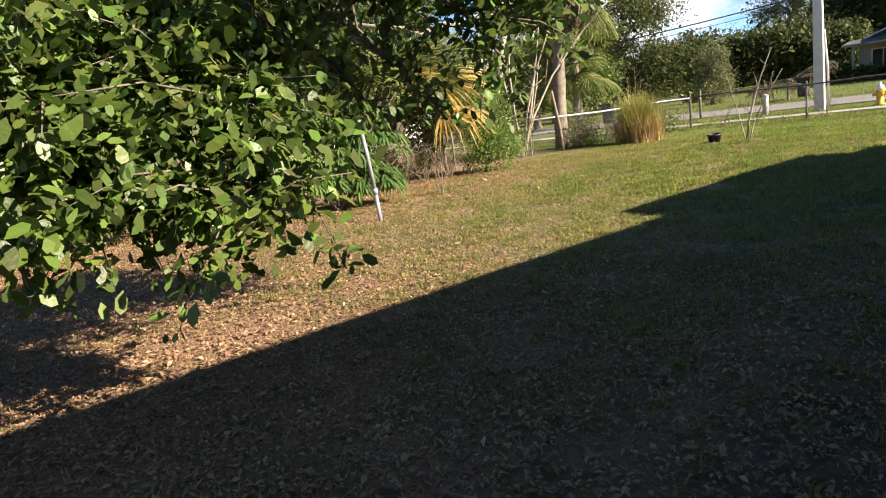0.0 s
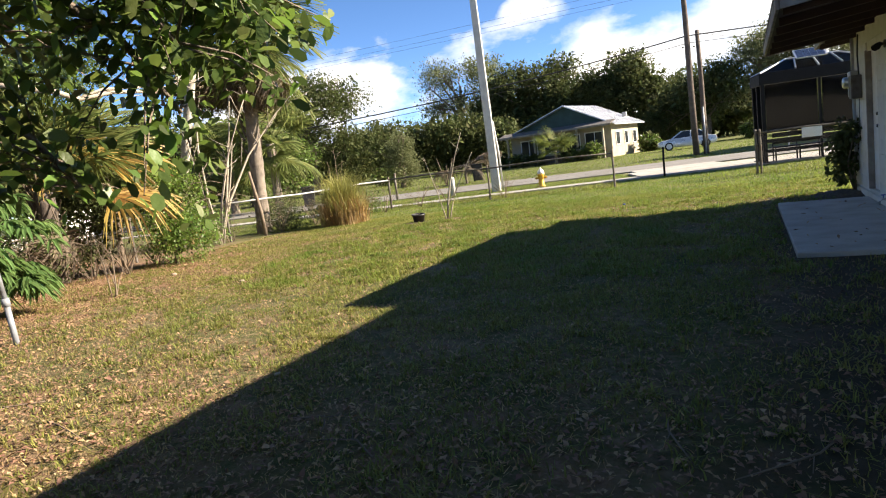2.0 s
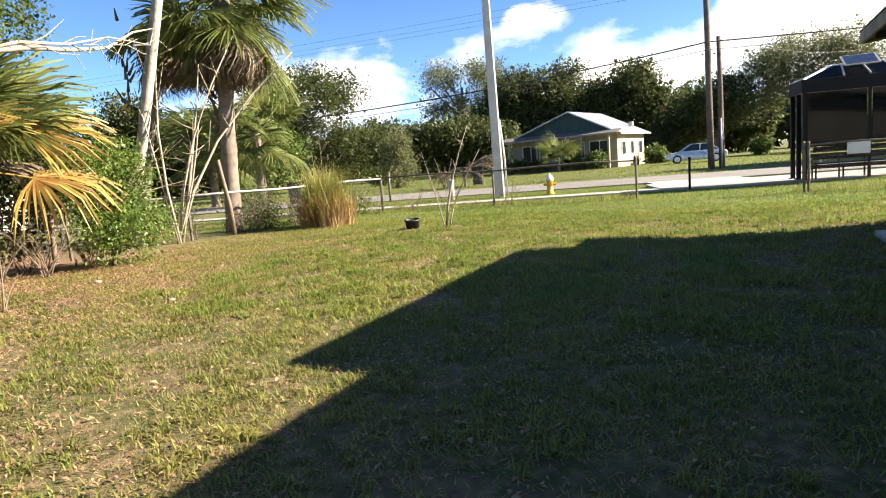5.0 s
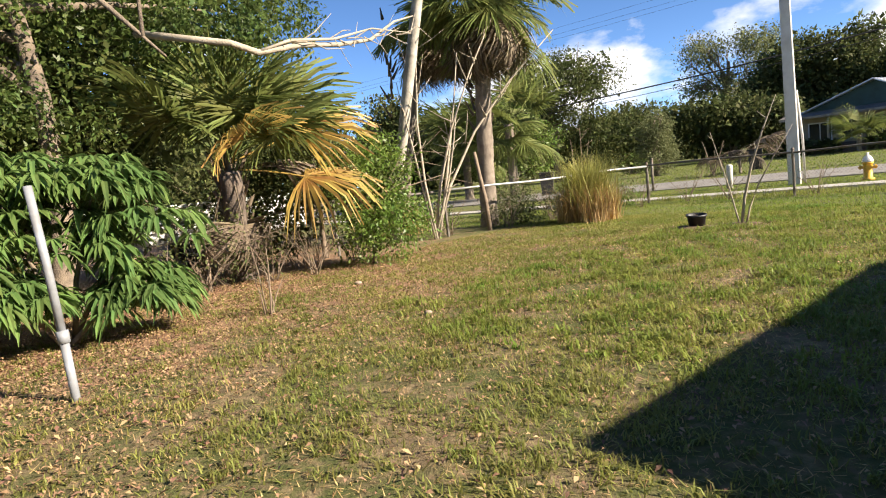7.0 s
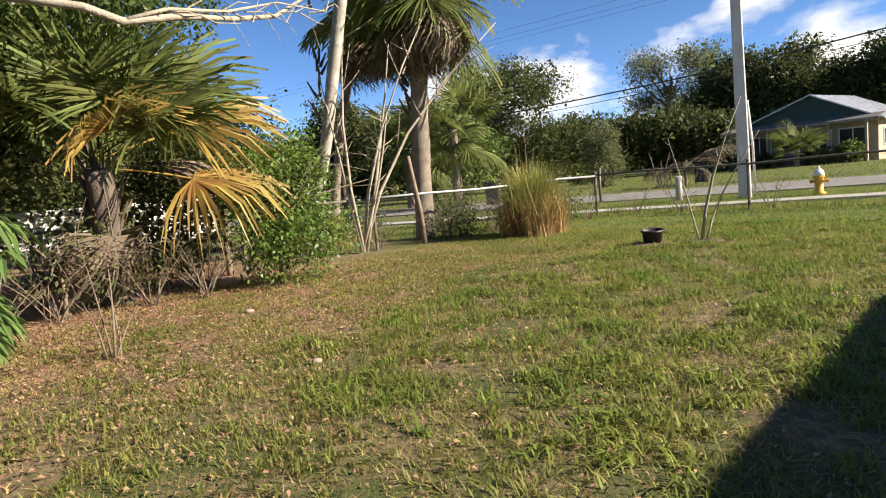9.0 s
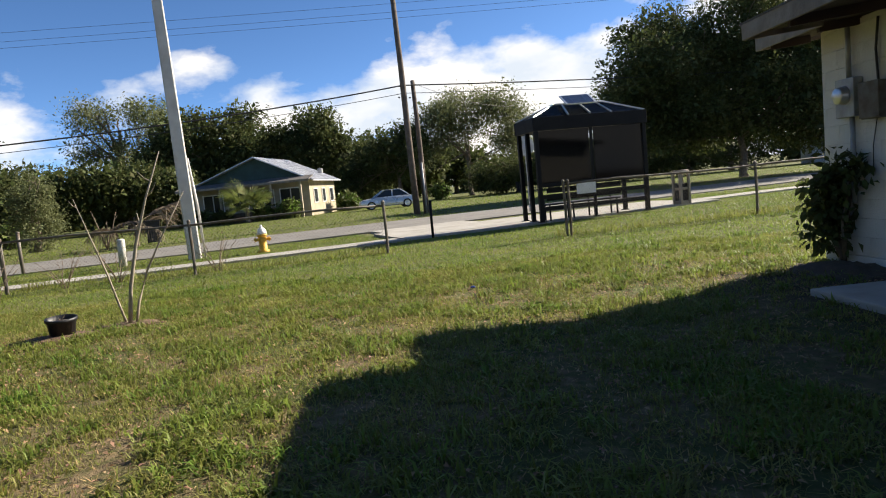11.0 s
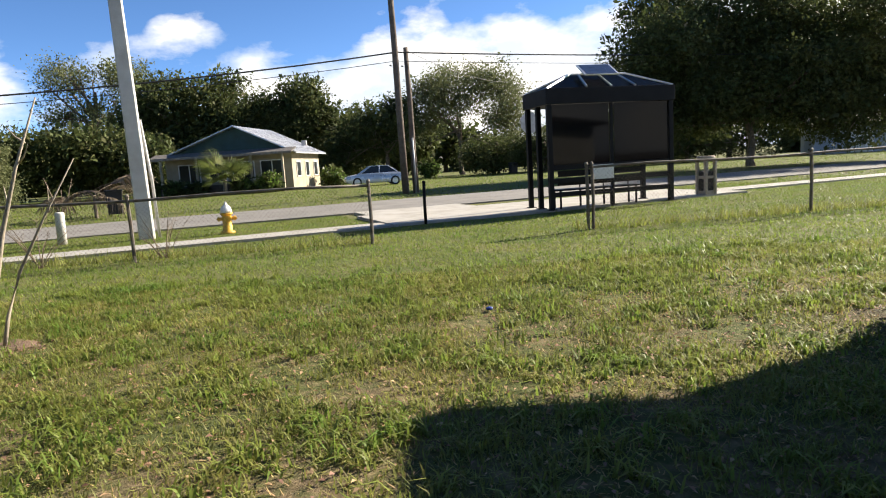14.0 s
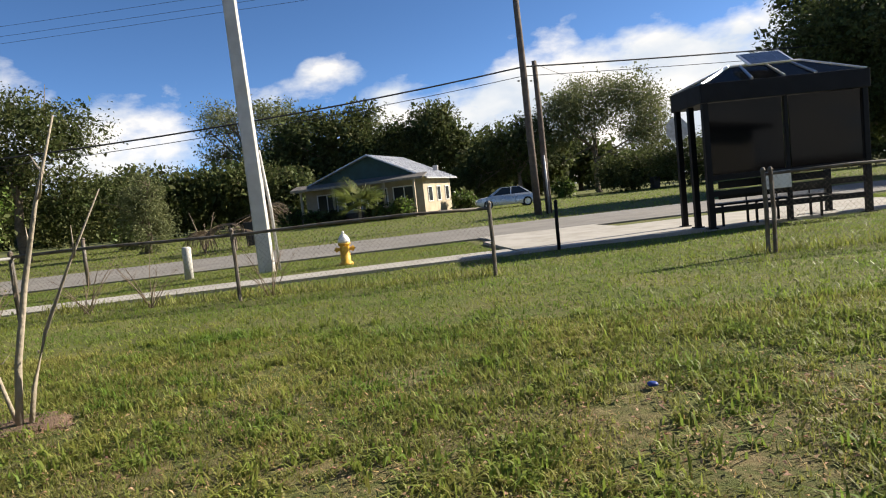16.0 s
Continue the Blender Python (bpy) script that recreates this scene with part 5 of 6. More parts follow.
# trees across the road and along the horizon
FAR = [
    ((-31.5, 43.5), 6.5, [(0, 0, 8.0, 4.2, 4, 2.0), (-2.5, 0, 6.6, 3, 3, 1.4), (2.6, 1, 6.8, 2.8, 3, 1.5), (0, 0, 5.2, 2.5, 2.5, 0.9), (-4.5, 1, 3.4, 3, 2.5, 2.0), (3.5, 1, 3.0, 3, 2.5, 2.2), (0, 2, 2.2, 3.5, 2, 1.8)], M_OAKDARK, 0.30, 400, 24, 0.5, "spreading feathery tree across the road"),
    ((-37.5, 90), 12.5, [(-3.5, 0, 13.4, 3.2, 3, 2.6), (3.5, 0, 12.8, 3.0, 3, 2.8), (0.5, 0, 9, 4, 3, 2.2), (-4.5, 0, 9.6, 2, 2, 1.5)], M_OLIVE, 0.5, 260, 20, 0.8, "tall pale eucalyptus-like tree on the skyline"),
    ((-23, 81), 7.5, [(0, 0, 9.2, 6, 5, 3.6), (-4.5, 0, 6.5, 4, 4, 3.5), (4.5, 0, 7, 4, 4, 3.6), (0, -1, 4, 7, 4, 3)], M_OAKDARK, 0.55, 560, 22, 0.75, "large dark oak behind the yellow house"),
    ((-11.5, 83), 7, [(0, 0, 8, 4, 4, 3.4), (-3.5, 0, 5, 4, 4, 3), (3.5, 0, 5.5, 4, 4, 3.5)], M_OAKDARK, 0.55, 420, 22, 0.75, "dark oak behind the yellow house"),
    ((5.6, 77), 5.5, [(-3.5, 0, 7.2, 4, 4, 3), (3.5, 0, 7.6, 4, 4, 3), (0, 0, 9.4, 4.5, 4, 2.6), (-5.5, 0, 5.0, 2.5, 3, 1.8), (6, 0, 5.4, 2.6, 3, 2)], M_OLIVE, 0.42, 560, 20, 0.65, "olive green oak with a wide open crown"),
    ((20, 46), 5, [(-5.5, 0, 6.6, 5, 5, 3.6), (0.5, 0, 8.8, 6, 5, 4), (5.5, -1, 6.6, 5, 5, 4), (0, -2, 4.6, 8, 4, 2.2), (7.5, -2, 4.6, 3.2, 4, 3.2), (4.5, -1, 3.0, 5.5, 3, 1.5), (-3.5, 1, 3.2, 4.5, 3, 1.3)], M_OAKDARK, 0.30, 2100, 22, 0.5, "huge dark oak with foliage low over the road verge"),
    ((-20.8, 39.2), 2.6, [(0, 0, 1.5, 1.3, 1.2, 1.5), (0.1, 0, 2.8, 0.85, 0.8, 1.2)], M_OLIVE, 0.2, 160, 18, 0.25, "small golden-green conifer-like tree"),
    ((-36, 62), 3.5, [(0, 0, 3.6, 4.5, 4, 2.4), (-5, 0, 2.8, 4, 4, 2.0), (4, 0, 3.0, 4, 4, 2.6)], M_OAKDARK, 0.5, 380, 20, 0.7, "leafy tree in the row across the road"),
    ((-27.5, 66), 4, [(0, 0, 3.8, 4.4, 4, 2.6), (3, 0, 3.0, 3, 4, 2.6)], M_OAKDARK, 0.5, 330, 20, 0.7, "leafy tree in the row across the road"),
    ((-46, 52), 5.5, [(0, 0, 6, 5, 4, 3), (5, 0, 4.0, 4, 4, 3), (-5, 0, 4.5, 4, 4, 3)], M_OAKDARK, 0.5, 420, 20, 0.7, "leafy tree in the row across the road"),
    ((-30, 34), 3.5, [(0, 0, 3.2, 3.2, 3, 2.2), (2, 1, 2.2, 2.4, 2.4, 1.9)], M_SHRUB, 0.3, 240, 20, 0.45, "rounded green tree across the road"),
    ((-38, 33), 4.5, [(0, 0, 4.4, 3.6, 3, 2.8), (-3, 1, 3, 3, 2.4, 2.2)], M_OAKDARK, 0.35, 300, 20, 0.5, "leafy tree across the road"),
    ((-42, 20), 4.5, [(0, 0, 4.4, 3.6, 4, 3.0), (-1, -6, 4, 3, 3.6, 3)], M_OAKDARK, 0.4, 340, 20, 0.5, "leafy tree on the neighbouring plot"),
    ((-30, 12), 4.5, [(0, 0, 3.6, 3, 4, 2.8), (-1, -7, 3.6, 3, 4.6, 3)], M_OAKDARK, 0.35, 420, 20, 0.5, "leafy tree on the neighbouring plot"),
    ((33, 72), 6, [(0, 0, 8, 6, 4, 4), (8, 0, 7, 5, 4, 4), (-8, 3, 6, 5, 4, 4)], M_OAKDARK, 0.55, 420, 20, 0.8, "dark tree behind the grey house"),
    ((12, 66), 3, [(0, 0, 2.2, 4, 2, 2.0), (7, 1, 2.4, 4, 2, 2.2), (-5, 2, 1.8, 3, 2, 1.6)], M_OAKDARK, 0.3, 360, 20, 0.5, "leafy hedge behind the large oak"),
    ((26, 67), 3, [(0, 0, 2.2, 4, 2, 2.0), (7, 1, 2.4, 4, 2, 2.2), (-6, 1, 2.2, 4, 2, 2.0)], M_OAKDARK, 0.3, 360, 20, 0.5, "leafy hedge behind the large oak"),
    ((-2.5, 74), 5, [(0, 0, 5, 3.2, 3, 3.2), (-3, 2, 3.6, 3, 3, 2.8)], M_OAKDARK, 0.45, 260, 20, 0.65, "leafy tree behind the parked car"),
]


for i, (b, h, blobs, mat, leaf, cl, per, spread, lab) in enumerate(FAR):
    if h > 3:
        blobs = lumpy(blobs, 300 + i)
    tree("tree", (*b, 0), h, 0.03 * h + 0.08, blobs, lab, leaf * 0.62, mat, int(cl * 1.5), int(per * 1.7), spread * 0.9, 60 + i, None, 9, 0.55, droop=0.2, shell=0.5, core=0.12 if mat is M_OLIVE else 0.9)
rng = np.random.RandomState(90)
for i in range(20):
    x = -120 + i * 10.5
    y = 104 + 12 * math.sin(i * 2.1)
    h = 6.2 + 1.8 * math.sin(i * 1.7 + 1)
    tree("tree", (x, y, 0), h * 0.6, 0.35, lumpy([(0, 0, h * 0.62, 5.5, 4, h * 0.38), (4.5, 1, h * 0.42, 4.5, 3, h * 0.4), (-4.5, -1, h * 0.42, 4.5, 3, h * 0.4)], i + 400, 4), "distant dark green tree on the skyline", 0.75, M_OAKDARK, 150, 20, 0.95, 100 + i, None, 4, 0.6, droop=0.15, group="skyline trees", core=0.8)
for i in range(9):
    tree("tree", (-62 + 3 * math.sin(i * 2.0), 60 - i * 11, 0), 4.5, 0.25, [(0, 0, 4.6, 4, 4.5, 3.4), (1, 4, 3.4, 4, 4, 3.2)], "distant dark green tree on the skyline", 0.6, M_OAKDARK, 190, 18, 0.8, 130 + i, None, 4, 0.6, droop=0.15, group="skyline trees", core=0.8)
for x, y, s, m, lab in ((-18.2, 56.6, 0.55, M_SHRUB, "clipped green bush before the yellow house"), (-16.4, 56.2, 0.5, M_OAKDARK, "dark bush before the yellow house"), (-13.0, 55.6, 0.55, M_SHRUB, "green bush before the yellow house"), (-11.0, 55.4, 0.8, M_SHRUB, "green bush at the corner of the yellow house"), (-20.5, 58, 1.0, M_SHRUB, "round green bush across the road"), (-7.0, 62, 0.9, M_SHRUB, "green bush beside the yellow house"), (-27, 47, 0.9, M_SHRUB, "small green bush across the road"), (8, 70, 1.3, M_SHRUB, "green bush under the olive tree"), (1.5, 69, 1.0, M_SHRUB, "green bush under the olive tree")):
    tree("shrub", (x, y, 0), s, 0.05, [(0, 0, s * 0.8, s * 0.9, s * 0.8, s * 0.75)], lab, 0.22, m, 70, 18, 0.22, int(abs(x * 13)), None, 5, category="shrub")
palm((-13.9, 54.2, 0), 1.1, 0.12, [("green", 16, 0, 70)], "small feathery palm before the yellow house", 10, 1.2)


# ---- houses and car across the road ----
def yellow_house():
    t = thing("house", pose(-9.55, 57.0, 0, 0, 0, -10), "pale yellow bungalow with green gable and metal roof", "house")
    W, D, H = 10.0, 7.0, 2.95
    K = -4.2
    bm = bmesh.new()
    box(bm, (-W, 0, -0.1), (0, D, H))
    part("wall", bm, M_YHOUSE, t)
    bm = bmesh.new()
    prism(bm, [(-W, H + 0.003), (0, H + 0.003), (K, H + 2.0)], "y", 0.02, D)
    part("gable", bm, M_GABLE, t, "dark green gable siding")
    for sx in (-1, 1):
        bm = bmesh.new()
        x_out = 0.55 if sx > 0 else -W - 0.55
        z_out = H - 0.2
        prism(bm, [(x_out, z_out), (K, H + 2.04), (K, H + 2.12), (x_out, z_out + 0.09)], "y", -0.45, D + 0.45)
        part("roof", bm, M_METALROOF, t, "ribbed metal roof")
        for k in range(16):
            y = -0.4 + k * (D + 0.8) / 15
            bm = bmesh.new()
            prism(bm, [(x_out, z_out + 0.09), (K, H + 2.12), (K, H + 2.15), (x_out, z_out + 0.12)], "y", y, y + 0.05)
            part("roof_seam", bm, M_METALROOF, t)
    bm = bmesh.new()
    prism(bm, [(-1.4, H - 0.12), (-0.25, H + 0.22), (-0.25, H + 0.3), (-1.4, H - 0.02)], "x", -W - 0.55, 0.5)
    part("porch_roof", bm, M_SHINGLE, t, "dark shed roof over the front")
    bm = bmesh.new()
    box(bm, (-W - 0.5, -1.43, H - 0.2), (0.45, -1.40, H - 0.02))
    part("fascia", bm, M_FASCIA, t)
    for x0, x1 in ((-8.9, -7.3), (-6.5, -5.2), (-4.6, -3.0), (-2.4, -0.7)):
        w = None
        bm = bmesh.new()
        for a, b, c, d in ((x0 - 0.08, x0, 0.95, 2.4), (x1, x1 + 0.08, 0.95, 2.4), (x0, x1, 2.32, 2.4), (x0, x1, 0.95, 1.03), ((x0 + x1) / 2 - 0.03, (x0 + x1) / 2 + 0.03, 1.03, 2.32)):
            box(bm, (a, -0.06, c), (b, 0.01, d))
        w = part("window", bm, M_WHITE, t, "white framed window")
        bm = bmesh.new()
        box(bm, (x0, -0.02, 1.03), (x1, -0.005, 2.32))
        part("pane", bm, M_DARKWIN, w)
    for x in (-9.7, -6.9, -4.9, -2.7, -0.3):
        bm = bmesh.new()
        box(bm, (x - 0.08, -1.3, -0.05), (x + 0.08, -1.14, H - 0.12), 0.01)
        part("porch_post", bm, M_YHOUSE, t)
    bm = bmesh.new()
    box(bm, (-W + 0.1, -1.25, -0.05), (-0.4, -1.18, 0.75), 0.01)
    part("porch_rail", bm, M_WOODPOLE, t, "dark porch railing")
    for y0, y1 in ((1.0, 1.9), (3.2, 4.0), (5.4, 6.3)):
        bm = bmesh.new()
        for a, b, c, d in ((y0 - 0.07, y0, 1.0, 2.2), (y1, y1 + 0.07, 1.0, 2.2), (y0, y1, 2.13, 2.2), (y0, y1, 1.0, 1.07)):
            box(bm, (-0.01, a, c), (0.06, b, d))
        w = part("window", bm, M_WHITE, t, "white framed window")
        bm = bmesh.new()
        box(bm, (0.005, y0, 1.07), (0.02, y1, 2.13))
        part("pane", bm, M_DARKWIN, w)
    bm = bmesh.new()
    box(bm, (-1.0, D - 1.2, H + 0.6), (-0.6, D - 0.9, H + 1.0), 0.02)
    part("roof_unit", bm, M_GREYBOX, t)


yellow_house()


def grey_house():
    t = thing("house", pose(46, 62, 0, 0, 0, -25), "low grey-blue house with a white double door", "house")
    bm = bmesh.new()
    box(bm, (-9, 0, -0.1), (9, 7, 2.7))
    part("wall", bm, M_BLUEHOUSE, t)
    bm = bmesh.new()
    prism(bm, [(-0.6, 2.55), (3.5, 3.9), (7.6, 2.55), (7.6, 2.65), (3.5, 4.0), (-0.6, 2.65)], "x", -9.5, 9.5)
    part("roof", bm, M_SHINGLE, t)
    for x0, x1 in ((-6.0, -5.1), (-5.05, -4.15)):
        bm = bmesh.new()
        box(bm, (x0, -0.05, 0.05), (x1, 0.02, 2.1), 0.01)
        part("door", bm, M_WHITE, t)
    for x0, x1 in ((-2.6, -1.2), (2.0, 3.4), (5.5, 6.9)):
        bm = bmesh.new()
        for a, b, c, d in ((x0 - 0.08, x0, 1.0, 2.1), (x1, x1 + 0.08, 1.0, 2.1), (x0, x1, 2.02, 2.1), (x0, x1, 1.0, 1.08)):
            box(bm, (a, -0.06, c), (b, 0.01, d))
        w = part("window", bm, M_WHITE, t)
        bm = bmesh.new()
        box(bm, (x0, -0.02, 1.08), (x1, -0.005, 2.02))
        part("pane", bm, M_DARKWIN, w)


grey_house()


def car(name, m, label, paint):
    """A saloon car: shaped body shell, glasshouse, four wheels, lamps."""
    t = thing(name, m, label, "car")
    bm = bmesh.new()
    side = [(-2.2, 0.32), (-2.25, 0.62), (-2.15, 0.86), (-1.3, 0.95), (1.05, 0.93), (1.95, 0.80), (2.25, 0.62), (2.25, 0.36), (1.85, 0.22), (-1.9, 0.22)]
    prism(bm, side, "y", -0.86, 0.86)
    bmesh.ops.bevel(bm, geom=list(bm.edges), offset=0.07, segments=3, affect="EDGES", profile=0.6)
    part("body", bm, paint, t, "", True)
    bm = bmesh.new()
    lo = [(-1.6, 0.78), (1.15, 0.78)]
    v = []
    for x, y, z in ((-1.65, 0.76, 0.92), (1.15, 0.76, 0.90), (0.35, 0.60, 1.42), (-0.95, 0.60, 1.43)):
        v.append((bm.verts.new((x, -y, z)), bm.verts.new((x, y, z))))
    for i in range(4):
        j = (i + 1) % 4
        bm.faces.new((v[i][0], v[j][0], v[j][1], v[i][1]))
    bm.faces.new([q[0] for q in v])
    bm.faces.new([q[1] for q in v])
    part("windows", bm, M_DARKWIN, t, "dark tinted glass")
    bm = bmesh.new()
    box(bm, (-0.98, -0.6, 1.41), (0.38, 0.6, 1.46), 0.03)
    for s in (-1, 1):
        for a, b in (((-1.65, s * 0.77, 0.92), (-0.95, s * 0.61, 1.43)), ((1.15, s * 0.77, 0.9), (0.35, s * 0.61, 1.43)), ((-0.25, s * 0.78, 0.92), (-0.3, s * 0.61, 1.43))):
            tube(bm, [a, b], 0.035, 6)
    part("roof", bm, paint, t)
    for x in (-1.4, 1.4):
        for s in (-1, 1):
            bm = bmesh.new()
            bmesh.ops.create_cone(bm, cap_ends=True, segments=24, radius1=0.33, radius2=0.33, depth=0.22, matrix=pose(x, s * 0.79, 0.33, 90, 0, 0))
            bmesh.ops.bevel(bm, geom=[e for e in bm.edges if len(e.link_faces) == 2 and e.calc_face_angle(0) > 1], offset=0.03, segments=2, affect="EDGES")
            wh = part("wheel", bm, M_TYRE, t, "black tyre")
            bm = bmesh.new()
            lathe(bm, [(0.22, 0), (0.21, 0.02), (0.17, 0.012), (0.06, 0.03), (0.01, 0.03)], 18)
            bmesh.ops.transform(bm, matrix=pose(x, s * 0.902, 0.33, -90 * s, 0, 0), verts=bm.verts)
            part("rim", bm, M_ALU, wh)
    for s in (-1, 1):
        bm = bmesh.new()
        box(bm, (2.1, s * 0.52 - 0.16, 0.58), (2.22, s * 0.52 + 0.16, 0.72), 0.02)
        part("headlight", bm, M_WHITE, t)
        bm = bmesh.new()
        box(bm, (-2.24, s * 0.55 - 0.18, 0.64), (-2.14, s * 0.55 + 0.18, 0.8), 0.02)
        part("tail_light", bm, material("red_lens", (0.35, 0.02, 0.02), 0.3) if s < 0 else bpy.data.materials["red_lens"], t)
    return t


car("parked_car", pose(-3.4, 56.0, 0, 0, 0, 188), "silver saloon car parked on the grass verge", M_CARPAINT)


def wheelie_bin(m, label):
    t = thing("wheelie_bin", m, label, "bin")
    bm = bmesh.new()
    prism(bm, [(-0.24, 0.06), (0.24, 0.06), (0.31, 0.98), (-0.31, 0.98)], "y", -0.33, 0.33)
    part("body", bm, M_POT, t)
    bm = bmesh.new()
    box(bm, (-0.34, -0.38, 0.98), (0.34, 0.36, 1.05), 0.025)
    part("lid", bm, M_POT, t)
    for s in (-1, 1):
        bm = bmesh.new()
        bmesh.ops.create_cone(bm, cap_ends=True, segments=16, radius1=0.1, radius2=0.1, depth=0.05, matrix=pose(s * 0.27, 0.3, 0.1, 0, 90, 0))
        part("wheel", bm, M_TYRE, t)


wheelie_bin(pose(9.0, 66.0, 0, 0, 0, 20), "dark plastic wheelie bin by a driveway")
wheelie_bin(pose(-13.6, 35.5, 0, 0, 0, 20), "dark plastic wheelie bin across the road")
wheelie_bin(pose(-18.9, 25.9, 0, 0, 0, 35), "black plastic wheelie bin behind the old fence")

# pale trailer half hidden behind the hedge
t = thing("trailer", pose(-15.2, 8.6, 0, 0, 0, 80), "white boxy trailer behind the hedge", "trailer")
bm = bmesh.new()
box(bm, (-2.2, -0.95, 0.55), (2.2, 0.95, 1.25), 0.06)
part("body", bm, M_WHITE, t)
bm = bmesh.new()
box(bm, (-2.25, -1.0, 1.25), (2.25, 1.0, 1.33), 0.03)
part("lid", bm, M_WHITE, t)
for y in (-0.98, 0.98):
    bm = bmesh.new()
    bmesh.ops.create_cone(bm, cap_ends=True, segments=20, radius1=0.32, radius2=0.32, depth=0.2, matrix=pose(-0.2, y, 0.32, 90, 0, 0))
    part("wheel", bm, M_TYRE, t)
bm = bmesh.new()
tube(bm, [(2.1, 0, 0.6), (3.2, 0, 0.5), (3.2, 0, -0.02)], 0.04, 8)
part("drawbar", bm, M_RUSTPOST, t)

# ---- things in the yard ----
t = thing("leaning_pipe", pose(-6.2, 4.1, 0), "grey plastic pipe standing crooked in the ground", "pipe")
bm = bmesh.new()
tube(bm, [(0, 0, -0.15), (-0.03, -0.01, 0.45)], 0.031, 12)
part("lower_pipe", bm, M_PVC, t, "", True)
bm = bmesh.new()
tube(bm, [(-0.028, -0.009, 0.41), (-0.034, -0.011, 0.5)], 0.042, 12)
part("coupling", bm, M_PVC, t, "", True)
bm = bmesh.new()
tube(bm, [(-0.033, -0.011, 0.48), (-0.08, -0.025, 1.0), (-0.14, -0.045, 1.54)], 0.03, 12)
part("upper_pipe", bm, M_PVC, t, "", True)

t = thing("plant_pot", pose(-6.02, 13.35, -0.01, 4, 3, 0), "black plastic plant pot with dry soil", "plant pot")
bm = bmesh.new()
lathe(bm, [(0.12, 0), (0.15, 0.21), (0.165, 0.212), (0.165, 0.245), (0.152, 0.246), (0.145, 0.20), (0.14, 0.19)], 18)
part("pot", bm, M_POT, t, "", True)
bm = bmesh.new()
lathe(bm, [(0.139, 0.17), (0.1, 0.20), (0.05, 0.215), (0.005, 0.22)], 14)
part("soil", bm, M_DIRT, t, "", True)
bare = [((0.08 * math.cos(k), 0.08 * math.sin(k), 0.12), (0, 0, 0), 0.004) for k in range(4)]
bm = bmesh.new()
for e, b, r in bare:
    tube(bm, [(0, 0, 0.2), (e[0], e[1], 0.2 + e[2])], [r, r * 0.4], 5)
part("stubble", bm, M_TWIG, t)


def stone(x, y, s, mat, label, name="stone"):
    rng = np.random.RandomState(int(abs(x * 100 + y * 10)))
    bm = bmesh.new()
    bmesh.ops.create_icosphere(bm, subdivisions=2, radius=s)
    for v in bm.verts:
        v.co *= 1 + 0.25 * noise.noise(v.co * 9 + Vector((x, y, 0)))
        v.co.z *= 0.5
    ob = part(name, bm, mat, smooth=True)
    ob.matrix_world = pose(x, y, s * 0.25, 0, 0, rng.uniform(0, 360))
    return tagged(ob, label, name)


for x, y, s in ((-8.1, 7.9, 0.055), (-5.7, 7.05, 0.04), (-2.0, 3.5, 0.03)):
    stone(x, y, s, M_STONE, "small pale stone lying in the grass")
ob = stone(-1.31, 13.8, 0.035, M_BLUE, "scrap of blue plastic in the grass", "litter")

# mound of soil and leaf-clad vine at the house corner
bm = bmesh.new()
bmesh.ops.create_grid(bm, x_segments=24, y_segments=24, size=1.0)
for v in bm.verts:
    d = math.hypot(v.co.x, v.co.y)
    v.co.z = 0.10 * max(0, 1 - d) ** 0.8 + 0.035 * noise.noise(v.co * 6) - 0.05 * (d > 0.9)
ob = part("soil_mound", bm, M_DIRT, smooth=True)
ob.matrix_world = pose(2.45, 12.35, -0.01, 0, 0, 0) @ Matrix.Diagonal((0.5, 0.75, 1, 1))
tagged(ob, "low mound of dark bare soil against the wall", "soil")
for x, y, sx, sy in ((-5.45, 13.72, 0.42, 0.34), (-6.05, 13.3, 0.5, 0.3)):
    bm = bmesh.new()
    bmesh.ops.create_grid(bm, x_segments=18, y_segments=18, size=1.0)
    for v in bm.verts:
        d = math.hypot(v.co.x, v.co.y) * (1 + 0.5 * noise.noise(v.co * 2.5 + Vector((x, y, 0))))
        v.co.z = 0.05 * max(0, 1 - d) ** 0.7 + 0.012 * noise.noise(v.co * 9) - 0.06 * (d > 0.95)
    ob = part("soil_mound", bm, M_REDSOIL, smooth=True)
    ob.matrix_world = pose(x, y, wavy(x, y), 0, 0, 0) @ Matrix.Diagonal((sx, sy, 1, 1))
    tagged(ob, "low patch of bare reddish soil in the lawn", "soil")
rng = np.random.RandomState(71)
t = thing("vine", pose(2.60, 12.72, 0.0), "dark leafy vine climbing the house corner", "vine")
bm = bmesh.new()
for k in range(7):
    a = rng.uniform(0, math.tau)
    tube(bm, [(0.1, 0, 0), (0.1 * math.cos(a), 0.15 * math.sin(a), 0.5), (0.15 + 0.12 * math.cos(a), 0.2 * math.sin(a), 1.0 + 0.2 * rng.uniform())], [0.02, 0.014, 0.005], 6)
part("stem", bm, M_TWIG, t, "", True)
P, O = cloud_points([(0.0, 0, 0.75, 0.14, 0.24, 0.4), (-0.05, 0.1, 0.4, 0.15, 0.22, 0.33), (0.06, -0.1, 1.05, 0.07, 0.28, 0.12)], 70, 14, 0.09, rng, 0.4)
leaves("leaf_mass", P, O, 0.12, 0.55, M_OAKDARK, t, rng, 0.7)


